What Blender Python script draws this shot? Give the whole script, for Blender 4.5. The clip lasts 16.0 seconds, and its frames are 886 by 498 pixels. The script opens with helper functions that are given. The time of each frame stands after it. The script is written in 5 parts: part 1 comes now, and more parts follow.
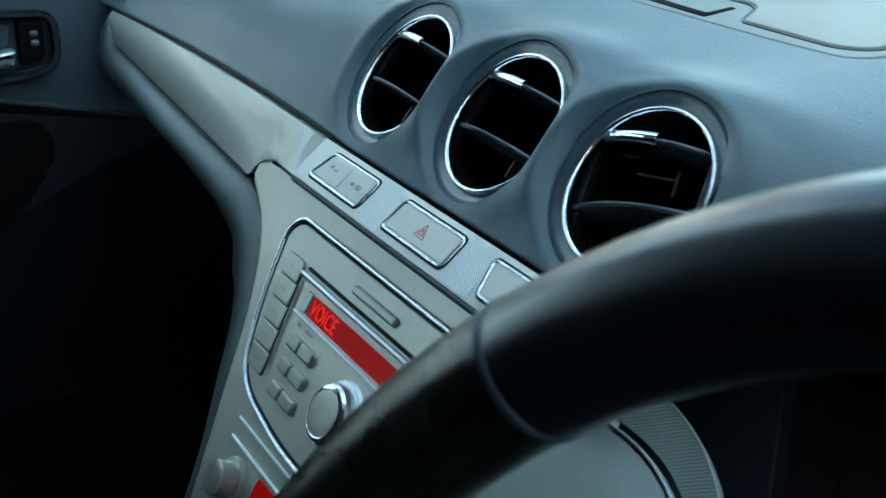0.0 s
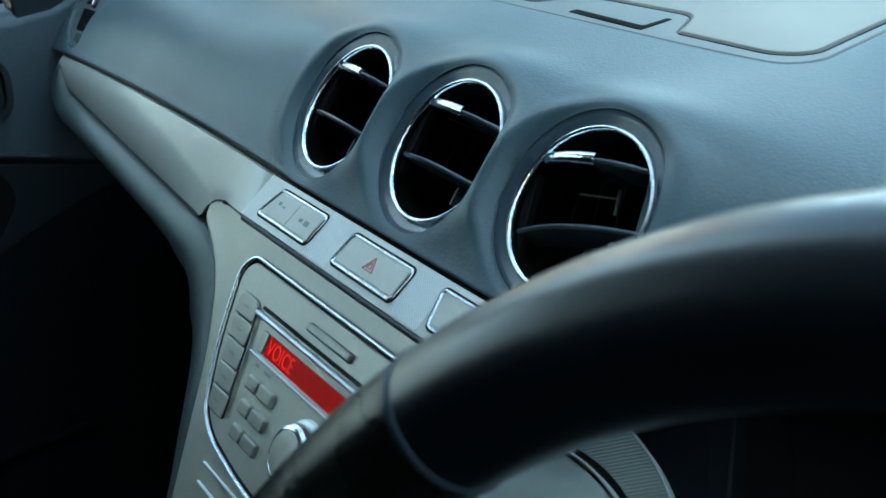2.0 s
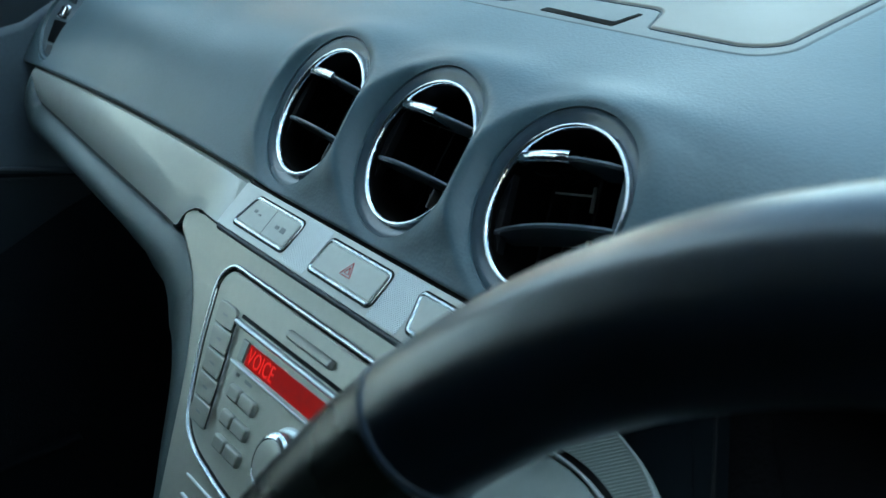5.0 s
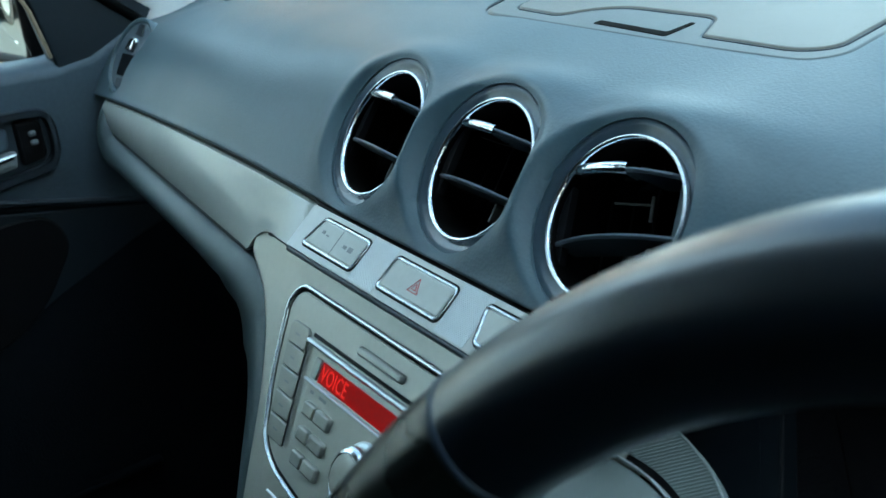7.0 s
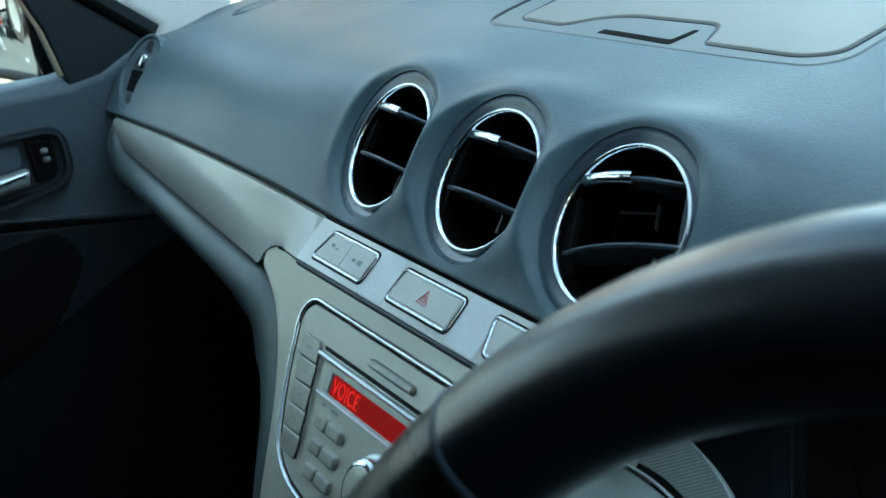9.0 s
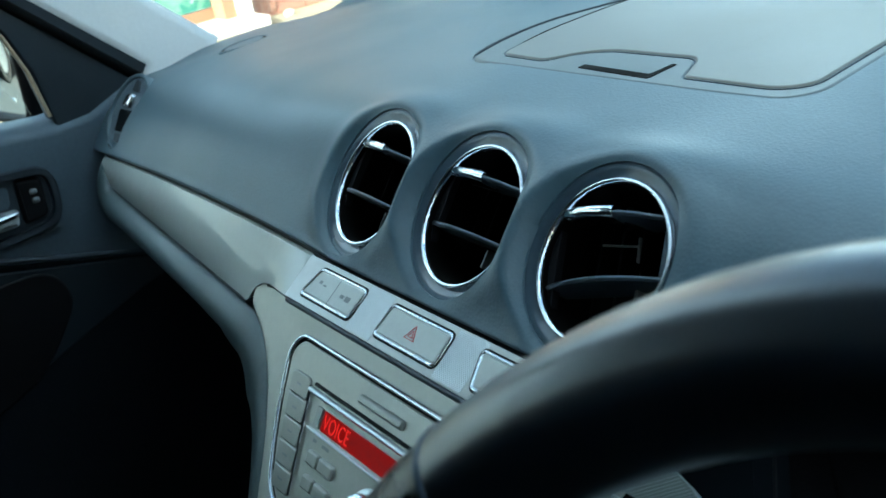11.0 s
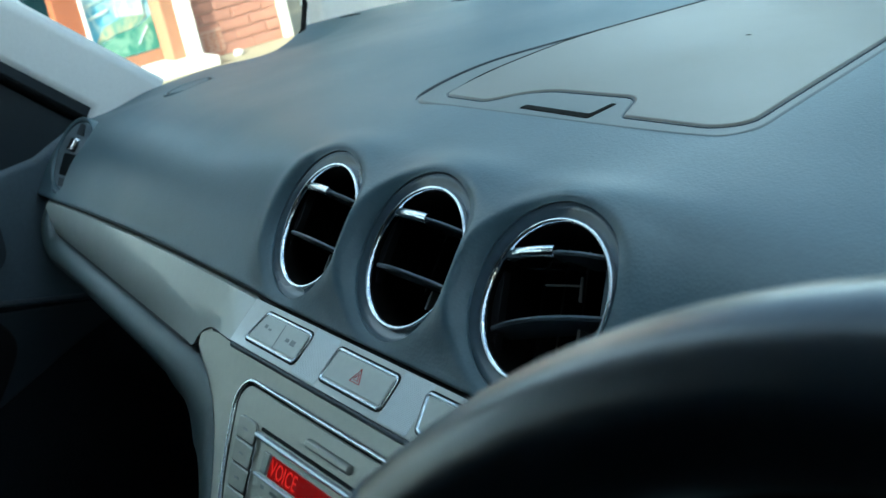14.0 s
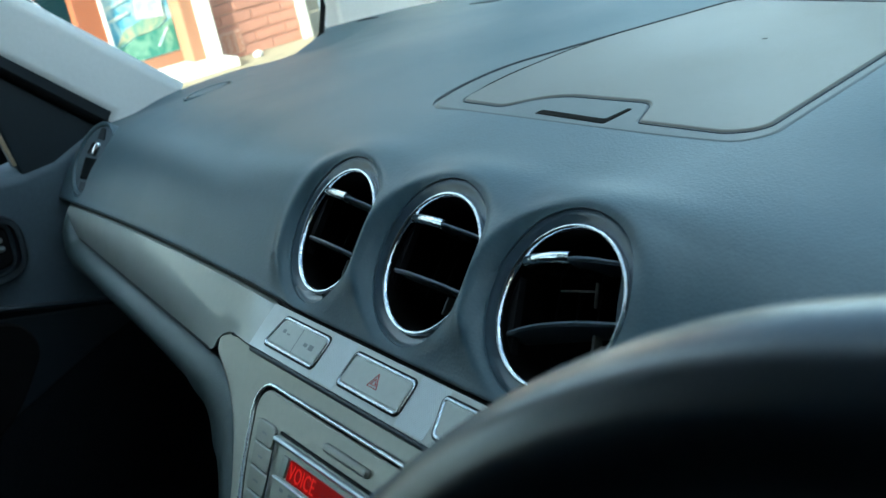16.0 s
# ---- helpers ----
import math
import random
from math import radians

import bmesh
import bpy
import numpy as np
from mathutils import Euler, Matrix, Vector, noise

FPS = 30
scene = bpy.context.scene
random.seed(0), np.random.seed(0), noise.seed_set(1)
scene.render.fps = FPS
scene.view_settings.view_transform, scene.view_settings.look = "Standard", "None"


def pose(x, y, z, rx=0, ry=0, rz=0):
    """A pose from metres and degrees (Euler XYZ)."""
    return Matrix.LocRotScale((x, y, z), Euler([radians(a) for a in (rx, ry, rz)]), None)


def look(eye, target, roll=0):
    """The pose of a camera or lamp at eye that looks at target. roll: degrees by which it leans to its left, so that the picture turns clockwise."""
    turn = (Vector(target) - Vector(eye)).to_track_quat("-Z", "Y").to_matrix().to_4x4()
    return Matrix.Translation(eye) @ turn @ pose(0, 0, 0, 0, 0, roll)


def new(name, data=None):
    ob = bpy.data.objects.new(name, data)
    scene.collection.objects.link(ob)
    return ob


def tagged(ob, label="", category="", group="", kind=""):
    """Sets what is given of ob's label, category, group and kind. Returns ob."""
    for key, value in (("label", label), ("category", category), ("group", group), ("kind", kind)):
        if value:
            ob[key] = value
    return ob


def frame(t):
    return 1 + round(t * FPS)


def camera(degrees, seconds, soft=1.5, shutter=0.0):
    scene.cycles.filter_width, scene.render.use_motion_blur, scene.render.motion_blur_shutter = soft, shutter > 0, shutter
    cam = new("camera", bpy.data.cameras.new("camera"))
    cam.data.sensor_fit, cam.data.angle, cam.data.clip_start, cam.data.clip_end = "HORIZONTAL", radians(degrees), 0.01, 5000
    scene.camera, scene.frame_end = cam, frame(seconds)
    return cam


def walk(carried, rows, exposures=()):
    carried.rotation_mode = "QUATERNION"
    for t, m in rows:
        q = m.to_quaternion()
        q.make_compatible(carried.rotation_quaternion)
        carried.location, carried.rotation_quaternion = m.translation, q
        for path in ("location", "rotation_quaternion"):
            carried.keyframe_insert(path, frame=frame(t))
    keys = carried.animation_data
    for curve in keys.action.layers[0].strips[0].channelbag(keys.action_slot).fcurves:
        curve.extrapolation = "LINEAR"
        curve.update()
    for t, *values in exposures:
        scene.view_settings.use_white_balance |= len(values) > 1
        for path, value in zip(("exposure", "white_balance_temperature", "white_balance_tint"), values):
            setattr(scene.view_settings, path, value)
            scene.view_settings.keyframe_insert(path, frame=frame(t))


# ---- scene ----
# The cabin of a right-hand-drive car, z = 0 at the street. Car axes: x to the driver's side, y to the bonnet.
# The middle air vent's centre is (0, 0, Z0).
Z0 = 1.0
cam = camera(42.11, 16.0, 1.6)
ROWS = [
    (0.0, 0.4151, -0.2761, 1.1697, 64.94, 1.01, 59.13),
    (0.5, 0.4160, -0.2688, 1.1707, 65.77, 2.64, 57.52),
    (1.0, 0.4151, -0.2611, 1.1716, 65.10, 3.17, 56.71),
    (1.5, 0.4149, -0.2588, 1.1739, 65.11, 3.66, 56.31),
    (2.0, 0.4174, -0.2596, 1.1735, 65.57, 4.17, 56.71),
    (2.5, 0.4160, -0.2557, 1.1712, 65.29, 4.42, 56.24),
    (3.0, 0.4160, -0.2562, 1.1718, 65.26, 4.62, 55.75),
    (5.5, 0.4170, -0.2561, 1.1742, 65.58, 5.79, 55.37),
    (6.0, 0.4222, -0.2576, 1.1761, 65.87, 7.64, 56.86),
    (6.5, 0.4218, -0.2567, 1.1744, 65.49, 7.66, 56.68),
    (7.0, 0.4263, -0.2605, 1.1789, 66.34, 8.82, 57.32),
    (7.5, 0.4265, -0.2591, 1.1814, 66.51, 9.30, 57.58),
    (8.0, 0.4280, -0.2606, 1.1801, 66.36, 9.30, 57.84),
    (10.5, 0.4320, -0.2556, 1.1853, 67.66, 11.13, 56.68),
    (11.0, 0.4355, -0.2589, 1.1861, 68.04, 10.93, 56.67),
    (11.5, 0.4364, -0.2578, 1.1861, 68.18, 11.26, 56.66),
    (12.0, 0.4366, -0.2572, 1.1864, 68.31, 11.22, 56.34),
    (12.5, 0.4387, -0.2550, 1.1903, 69.68, 12.12, 55.33),
    (13.0, 0.4385, -0.2542, 1.1890, 69.86, 11.35, 54.80),
    (13.5, 0.4395, -0.2552, 1.1895, 69.81, 11.53, 54.78),
    (14.0, 0.4377, -0.2543, 1.1875, 69.36, 11.05, 54.12),
    (14.5, 0.4388, -0.2530, 1.1886, 69.64, 11.38, 54.24),
    (15.0, 0.4342, -0.2497, 1.1867, 68.92, 10.88, 53.53),
    (15.5, 0.4390, -0.2516, 1.1906, 69.21, 11.43, 54.50),
    (16.0, 0.4409, -0.2538, 1.1909, 69.52, 11.54, 55.00),
]
walk(cam, [(t, pose(x, y, z, rx, ry, rz)) for t, x, y, z, rx, ry, rz in ROWS], [(0.0, 2.45, 5900, -10), (8.0, 2.45, 5900, -10), (10.5, 2.40, 5900, -10), (12.5, 2.08, 5900, -10), (14.0, 1.96, 5900, -10), (16.0, 1.96, 5900, -10)])
cam.data.dof.use_dof, cam.data.dof.focus_distance, cam.data.dof.aperture_fstop = True, 0.62, 25.0

# ---- light ----
SUN_AZ, SUN_EL = 160.0, 28.0     # compass degrees from +y clockwise, and height
world = bpy.data.worlds.new("world")
scene.world = world
world.use_nodes = True
wn = world.node_tree.nodes
sky = wn.new("ShaderNodeTexSky")
sky.sky_type, sky.sun_disc = "NISHITA", False
sky.air_density, sky.dust_density, sky.ozone_density = 1.0, 4.0, 1.0
sky.sun_elevation, sky.sun_rotation = radians(SUN_EL), radians(SUN_AZ)
wn["Background"].inputs["Strength"].default_value = 0.12
# broken cloud all over the sky
sky_at, drift, cloud, cover, mix = (wn.new("ShaderNode" + k) for k in ("TexCoord", "Mapping", "TexNoise", "MapRange", "Mix"))
drift.inputs["Location"].default_value = (11.9, 0, 0)
cloud.inputs["Scale"].default_value, cloud.inputs["Detail"].default_value, cloud.inputs["Distortion"].default_value = 2.6, 7, 0.5
cover.interpolation_type = "SMOOTHSTEP"
cover.inputs["From Min"].default_value, cover.inputs["From Max"].default_value = 0.48, 0.68
mix.data_type = "RGBA"
mix.inputs["B"].default_value = (6.6, 7.8, 9.4, 1)
wl = world.node_tree.links
wl.new(sky_at.outputs["Generated"], drift.inputs["Vector"])
wl.new(drift.outputs["Vector"], cloud.inputs["Vector"])
wl.new(cloud.outputs["Fac"], cover.inputs["Value"])
wl.new(cover.outputs["Result"], mix.inputs["Factor"])
wl.new(sky.outputs["Color"], mix.inputs["A"])
wl.new(mix.outputs["Result"], wn["Background"].inputs["Color"])
sun = new("sun", bpy.data.lights.new("sun", "SUN"))
sun.data.energy, sun.data.angle, sun.data.color = 3.2, radians(0.5), (1.0, 0.95, 0.87)
to_sun = Vector((math.sin(radians(SUN_AZ)) * math.cos(radians(SUN_EL)), math.cos(radians(SUN_AZ)) * math.cos(radians(SUN_EL)), math.sin(radians(SUN_EL))))
sun.matrix_world = look(to_sun * 30, (0, 0, 0))


# ---- materials ----
def material(name, base, rough=0.5, metal=0.0, spec=0.5, vary=0.12, scale=6.0, bump=0.0, bump_scale=900.0, wear=0.0, cells=False, coat=0.0, wavy=0.0, coat_rough=0.08):
    """Principled surface with a slow stain, a fine grain, and relief at real size."""
    m = bpy.data.materials.new(name)
    m.use_nodes = True
    n, l = m.node_tree.nodes, m.node_tree.links
    b = n["Principled BSDF"]
    b.inputs["Roughness"].default_value, b.inputs["Metallic"].default_value = rough, metal
    b.inputs["Specular IOR Level"].default_value = spec
    b.inputs["Coat Weight"].default_value = coat
    b.inputs["Coat Roughness"].default_value = coat_rough
    co = n.new("ShaderNodeTexCoord")
    big = n.new("ShaderNodeTexNoise")
    big.inputs["Scale"].default_value, big.inputs["Detail"].default_value = scale, 5
    small = n.new("ShaderNodeTexNoise")
    small.inputs["Scale"].default_value, small.inputs["Detail"].default_value = scale * 40, 3
    l.new(co.outputs["Object"], big.inputs["Vector"])
    l.new(co.outputs["Object"], small.inputs["Vector"])
    add = n.new("ShaderNodeMath")
    add.operation = "ADD"
    l.new(big.outputs["Fac"], add.inputs[0])
    l.new(small.outputs["Fac"], add.inputs[1])
    ramp = n.new("ShaderNodeMapRange")
    ramp.inputs["From Min"].default_value, ramp.inputs["From Max"].default_value = 0.6, 1.4
    ramp.inputs["To Min"].default_value, ramp.inputs["To Max"].default_value = 1 - vary, 1 + vary
    l.new(add.outputs[0], ramp.inputs["Value"])
    mul = n.new("ShaderNodeVectorMath")
    mul.operation = "SCALE"
    mul.inputs[0].default_value = base
    l.new(ramp.outputs[0], mul.inputs["Scale"])
    l.new(mul.outputs[0], b.inputs["Base Color"])
    rr = n.new("ShaderNodeMapRange")
    rr.inputs["From Min"].default_value, rr.inputs["From Max"].default_value = 0.3, 0.7
    rr.inputs["To Min"].default_value, rr.inputs["To Max"].default_value = max(0.02, rough - 0.06 - wear), min(1, rough + 0.06 + wear)
    l.new(big.outputs["Fac"], rr.inputs["Value"])
    l.new(rr.outputs[0], b.inputs["Roughness"])
    if bump:
        if cells:
            tex = n.new("ShaderNodeTexVoronoi")
            tex.inputs["Scale"].default_value = bump_scale
            out = tex.outputs["Distance"]
        else:
            tex = n.new("ShaderNodeTexNoise")
            tex.inputs["Scale"].default_value, tex.inputs["Detail"].default_value = bump_scale, 4
            out = tex.outputs["Fac"]
        l.new(co.outputs["Object"], tex.inputs["Vector"])
        bp = n.new("ShaderNodeBump")
        bp.inputs["Strength"].default_value, bp.inputs["Distance"].default_value = bump, 0.001
        l.new(out, bp.inputs["Height"])
        l.new(bp.outputs["Normal"], b.inputs["Normal"])
    if wavy:
        slow = n.new("ShaderNodeTexNoise")
        slow.inputs["Scale"].default_value, slow.inputs["Detail"].default_value = 19.0, 2
        l.new(co.outputs["Object"], slow.inputs["Vector"])
        wb = n.new("ShaderNodeBump")
        wb.inputs["Strength"].default_value, wb.inputs["Distance"].default_value = 1.0, wavy
        l.new(slow.outputs["Fac"], wb.inputs["Height"])
        l.new(wb.outputs["Normal"], b.inputs["Coat Normal"])
    return m


def dotted(name, base, pitch, lean):
    """Satin metal with a regular grid of tiny raised dots; lean is the cosine of the strip's tilt."""
    m = material(name, base, 0.30, metal=0.6, vary=0.05)
    n, l = m.node_tree.nodes, m.node_tree.links
    b = n["Principled BSDF"]
    co, sp = n.new("ShaderNodeTexCoord"), n.new("ShaderNodeSeparateXYZ")
    l.new(co.outputs["Object"], sp.inputs[0])
    waves = []
    for axis, size in (("X", pitch), ("Z", pitch * lean)):
        mu, si = n.new("ShaderNodeMath"), n.new("ShaderNodeMath")
        mu.operation, si.operation = "MULTIPLY", "SINE"
        mu.inputs[1].default_value = math.tau / size
        l.new(sp.outputs[axis], mu.inputs[0])
        l.new(mu.outputs[0], si.inputs[0])
        waves.append(si)
    pr = n.new("ShaderNodeMath")
    pr.operation = "MULTIPLY"
    l.new(waves[0].outputs[0], pr.inputs[0])
    l.new(waves[1].outputs[0], pr.inputs[1])
    bp = n.new("ShaderNodeBump")
    bp.inputs["Strength"].default_value, bp.inputs["Distance"].default_value = 0.8, 0.00025
    l.new(pr.outputs[0], bp.inputs["Height"])
    l.new(bp.outputs["Normal"], b.inputs["Normal"])
    return m


def mottled(name, one, two, scale):
    """Brushed-on paint in two colours that run into one another."""
    m = material(name, one, 0.5)
    n, l = m.node_tree.nodes, m.node_tree.links
    co, no, mr, mx = (n.new("ShaderNode" + k) for k in ("TexCoord", "TexNoise", "MapRange", "Mix"))
    no.inputs["Scale"].default_value, no.inputs["Detail"].default_value, no.inputs["Distortion"].default_value = scale, 4, 1.2
    mr.inputs["From Min"].default_value, mr.inputs["From Max"].default_value = 0.42, 0.60
    mx.data_type = "RGBA"
    mx.inputs["A"].default_value, mx.inputs["B"].default_value = (*one, 1), (*two, 1)
    l.new(co.outputs["Object"], no.inputs["Vector"])
    l.new(no.outputs["Fac"], mr.inputs["Value"])
    l.new(mr.outputs["Result"], mx.inputs["Factor"])
    l.new(mx.outputs["Result"], n["Principled BSDF"].inputs["Base Color"])
    return m


def glowing(name, colour, strength):
    m = bpy.data.materials.new(name)
    m.use_nodes = True
    b = m.node_tree.nodes["Principled BSDF"]
    b.inputs["Base Color"].default_value = (*[c * 0.12 for c in colour], 1)
    b.inputs["Roughness"].default_value = 0.3
    b.inputs["Specular IOR Level"].default_value = 0.03
    b.inputs["Emission Color"].default_value = (*colour, 1)
    b.inputs["Emission Strength"].default_value = strength
    return m


def glass(name):
    m = bpy.data.materials.new(name)
    m.use_nodes = True
    b = m.node_tree.nodes["Principled BSDF"]
    b.inputs["Base Color"].default_value = (0.95, 1.0, 0.98, 1)
    b.inputs["Roughness"].default_value = 0.0
    b.inputs["Transmission Weight"].default_value = 1.0
    b.inputs["IOR"].default_value = 1.33
    return m


DASH = material("dash_soft_plastic", (0.062, 0.104, 0.130), 0.47, spec=0.60, vary=0.08, bump=0.10, bump_scale=620, cells=True)
LID = material("lid_soft_plastic", (0.135, 0.130, 0.114), 0.40, spec=0.40, vary=0.06, bump=0.06, bump_scale=1500, cells=True)
LIDRIM = material("lid_rim_soft_plastic", (0.098, 0.116, 0.118), 0.42, spec=0.45, vary=0.06, bump=0.06, bump_scale=1500, cells=True)
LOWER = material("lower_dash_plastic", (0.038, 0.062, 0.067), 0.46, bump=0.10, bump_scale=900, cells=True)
BLACK = material("black_plastic", (0.005, 0.005, 0.006), 0.55, spec=0.15, vary=0.25)
DARK = material("dark_trim", (0.032, 0.044, 0.056), 0.55, bump=0.25, bump_scale=900, cells=True)
DOOR = material("door_plastic", (0.085, 0.118, 0.145), 0.5, bump=0.25, bump_scale=900, cells=True)
# blacker than BLACK: the shade of deep places is put into this colour
DEEP = material("recess_shade_black", (0.0012, 0.0012, 0.0013), 0.7, spec=0.06, vary=0.2)
SILVER = material("silver_paint", (0.405, 0.40, 0.350), 0.42, metal=0.55, coat=0.3, coat_rough=0.10, vary=0.05, bump=0.05, bump_scale=2500)
GLOSSY = material("glossy_silver_paint", (0.350, 0.372, 0.340), 0.46, metal=0.10, coat=0.42, coat_rough=0.03, wavy=0.0017, vary=0.05, bump=0.05, bump_scale=2500)
SATIN = material("satin_silver_trim", (0.66, 0.70, 0.71), 0.26, metal=0.65, vary=0.06, bump=0.04, bump_scale=3000)
STRIPSILVER = material("glossy_strip_silver", (0.65, 0.66, 0.63), 0.30, metal=0.6, coat=0.5, coat_rough=0.04, wavy=0.0012, vary=0.06, bump=0.04, bump_scale=3000)
CAP = material("satin_switch_cap", (0.50, 0.52, 0.49), 0.40, metal=0.5, vary=0.06, bump=0.04, bump_scale=3000)
DOTTED = dotted("dotted_silver_trim", (0.66, 0.70, 0.71), 0.0016, 0.592)
BEZEL = material("satin_vent_collar", (0.052, 0.077, 0.100), 0.24, spec=0.6, vary=0.1)
BUTTON = material("silver_button", (0.31, 0.31, 0.272), 0.28, metal=0.35, coat=0.3, vary=0.05, bump=0.03, bump_scale=2500)
CHROME = material("chrome", (0.80, 0.83, 0.86), 0.06, metal=1.0, vary=0.03, bump=0.4, bump_scale=260)
MIRROR = material("mirror_silvering", (0.82, 0.86, 0.85), 0.015, metal=1.0, vary=0.02, wear=-0.06)
# greyer than the silver paint: shade of hood and wheel is in this colour
POD_SHADED = material("pod_shaded_plastic", (0.165, 0.19, 0.182), 0.42, vary=0.06, bump=0.04, bump_scale=2000)
RIBGREY = material("ribbed_grey_plastic", (0.25, 0.285, 0.27), 0.40, vary=0.06)
# near black: the hood's shade is put into this colour
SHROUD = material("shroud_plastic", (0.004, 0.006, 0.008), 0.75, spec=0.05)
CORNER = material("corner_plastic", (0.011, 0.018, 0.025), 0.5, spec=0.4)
SEAM = material("seam_thread", (0.035, 0.052, 0.075), 0.4)
LINK = material("linkage_plastic", (0.030, 0.030, 0.025), 0.45)
VANE = material("vane_plastic", (0.05, 0.065, 0.08), 0.3, vary=0.15)
# door surface blackened: light falling off down the door is put into colour
DOOR_SHADED = material("door_shaded", (0.006, 0.009, 0.012), 0.9, spec=0.15, vary=0.2, bump=0.5, bump_scale=500)
# blue in this black leather paints in the sky's sheen on the rim
LEATHER = material("wheel_leather_sky_tint", (0.004, 0.009, 0.015), 0.33, spec=0.55, coat=0.8, coat_rough=0.22, vary=0.15, bump=0.08, bump_scale=1400, cells=True)
# real thumb grain; its greenish mottling paints in mirrored greenery
LEATHER2 = material("wheel_grain_reflecting", (0.009, 0.012, 0.010), 0.28, spec=0.8, vary=0.35, scale=40, bump=0.05, bump_scale=900, cells=True)
RED = glowing("display_red", (0.8, 0.004, 0.006), 0.042)
REDLIT = glowing("display_letters", (1.0, 0.02, 0.02), 0.17)
REDPAINT = material("hazard_red", (0.45, 0.03, 0.03), 0.5)
INK = material("button_marking", (0.22, 0.235, 0.235), 0.5)
PILLAR = material("pillar_cloth", (0.84, 0.84, 0.83), 0.85, vary=0.04, bump=0.12, bump_scale=1200)
# darker than the pale pillar cloth, to cut light bounced from the unseen roof
HEADLINER = material("headliner_cloth", (0.30, 0.31, 0.32), 0.9, vary=0.06, bump=0.4, bump_scale=1200)
TAN = material("tan_seal", (0.40, 0.30, 0.20), 0.7)
GLASS = glass("window_glass")
BRICK = material("brick", (0.38, 0.175, 0.125), 0.85, vary=0.25, scale=3, bump=0.5, bump_scale=60)
MORTAR = material("mortar", (0.42, 0.25, 0.19), 0.9, vary=0.2)
RENDERW = material("white_render", (0.62, 0.58, 0.54), 0.8, vary=0.06)
# mottled to break up what the trim mirrors of the unseen facade
COOLWALL = material("pale_grey_render", (0.33, 0.375, 0.39), 0.8, vary=0.55, scale=0.45)
WHITEWALL = material("reflected_band_white", (0.64, 0.64, 0.62), 0.8, vary=0.15, scale=1.5)
PEACH = material("peach_paint", (0.30, 0.14, 0.08), 0.8, vary=0.08)
PAVING = material("paving", (0.31, 0.255, 0.17), 0.9, vary=0.15, scale=2, bump=0.5, bump_scale=80)
ROADM = material("asphalt", (0.052, 0.058, 0.056), 0.9, vary=0.25, scale=2, bump=0.6, bump_scale=120)
BROWN = material("brown_frame_paint", (0.26, 0.075, 0.03), 0.6)
# almost no colour: the unlit footwell's shade is put into it
CARPET = material("cabin_carpet_shaded", (0.002, 0.002, 0.0025), 0.95, spec=0.1, vary=0.3, bump=0.6, bump_scale=500)


# ---- helpers for shapes ----
def V(x, y, z):
    return Vector((x, y, z + Z0))


def mesh_object(name, bm, mat, smooth=38.0):
    me = bpy.data.meshes.new(name)
    bm.normal_update()
    bm.to_mesh(me)
    bm.free()
    for m in mat if isinstance(mat, (list, tuple)) else [mat]:
        me.materials.append(m)
    if smooth:
        me.shade_smooth()
        me.set_sharp_from_angle(angle=radians(smooth))
    return new(name, me)


def thing(name, label, category, at=(0, 0, 0), group="", kind=""):
    ob = new(name)
    ob.empty_display_size = 0.02
    ob.location = at
    return tagged(ob, label, category, group, kind)


def part(name, bm, mat, parent, label="", smooth=38.0):
    """One mesh under a thing. The mesh is given in world places."""
    ob = mesh_object(name, bm, mat, smooth)
    ob.parent = parent
    p = parent
    while p:
        ob.matrix_parent_inverse = Matrix.Translation(p.location).inverted() @ ob.matrix_parent_inverse
        p = None if p.type == "MESH" else p.parent
    if label:
        tagged(ob, label)
    return ob


def alone(name, bm, mat, label, category, group="", kind="", smooth=38.0):
    return tagged(mesh_object(name, bm, mat, smooth), label, category, group, kind)


class Frame:
    """A tilted working plane: x across, s up along the plane, h out of it."""

    def __init__(self, origin, tilt, yaw=0.0):
        t, a = radians(tilt), radians(yaw)
        fw = Vector((-math.sin(a), math.cos(a), 0))
        self.o = Vector(origin)
        self.x = Vector((math.cos(a), math.sin(a), 0))
        self.s = fw * math.sin(t) + Vector((0, 0, math.cos(t)))
        self.h = self.x.cross(self.s)

    def __call__(self, x, s, h=0.0):
        return self.o + self.x * x + self.s * s + self.h * h


def rounded(corners, steps=6):
    """A closed outline from corners (a, b, radius), in order."""
    out, n = [], len(corners)
    for i in range(n):
        p = Vector(corners[i][:2])
        a, c, r = Vector(corners[i - 1][:2]), Vector(corners[(i + 1) % n][:2]), corners[i][2]
        da, dc = (a - p), (c - p)
        r = min(r, da.length * 0.49, dc.length * 0.49)
        if r < 1e-6:
            out.append(p)
            continue
        q0, q1 = p + da.normalized() * r, p + dc.normalized() * r
        for k in range(steps + 1):
            t = k / steps
            out.append(q0 * (1 - t) ** 2 + p * 2 * t * (1 - t) + q1 * t * t)
    return [(v.x, v.y) for v in out]


def offset(outline, d):
    """The outline moved outwards by d (for outlines that run anticlockwise)."""
    n, out = len(outline), []
    for i in range(n):
        a, b, c = (Vector(outline[k % n]) for k in (i - 1, i, i + 1))
        e = ((b - a).normalized() if (b - a).length > 1e-9 else Vector((0, 0))) + ((c - b).normalized() if (c - b).length > 1e-9 else Vector((0, 0)))
        if e.length < 1e-9:
            e = c - a
        e.normalize()
        out.append((b.x + e.y * d, b.y - e.x * d))
    return out


def area(outline):
    return 0.5 * sum(outline[i - 1][0] * outline[i][1] - outline[i][0] * outline[i - 1][1] for i in range(len(outline)))


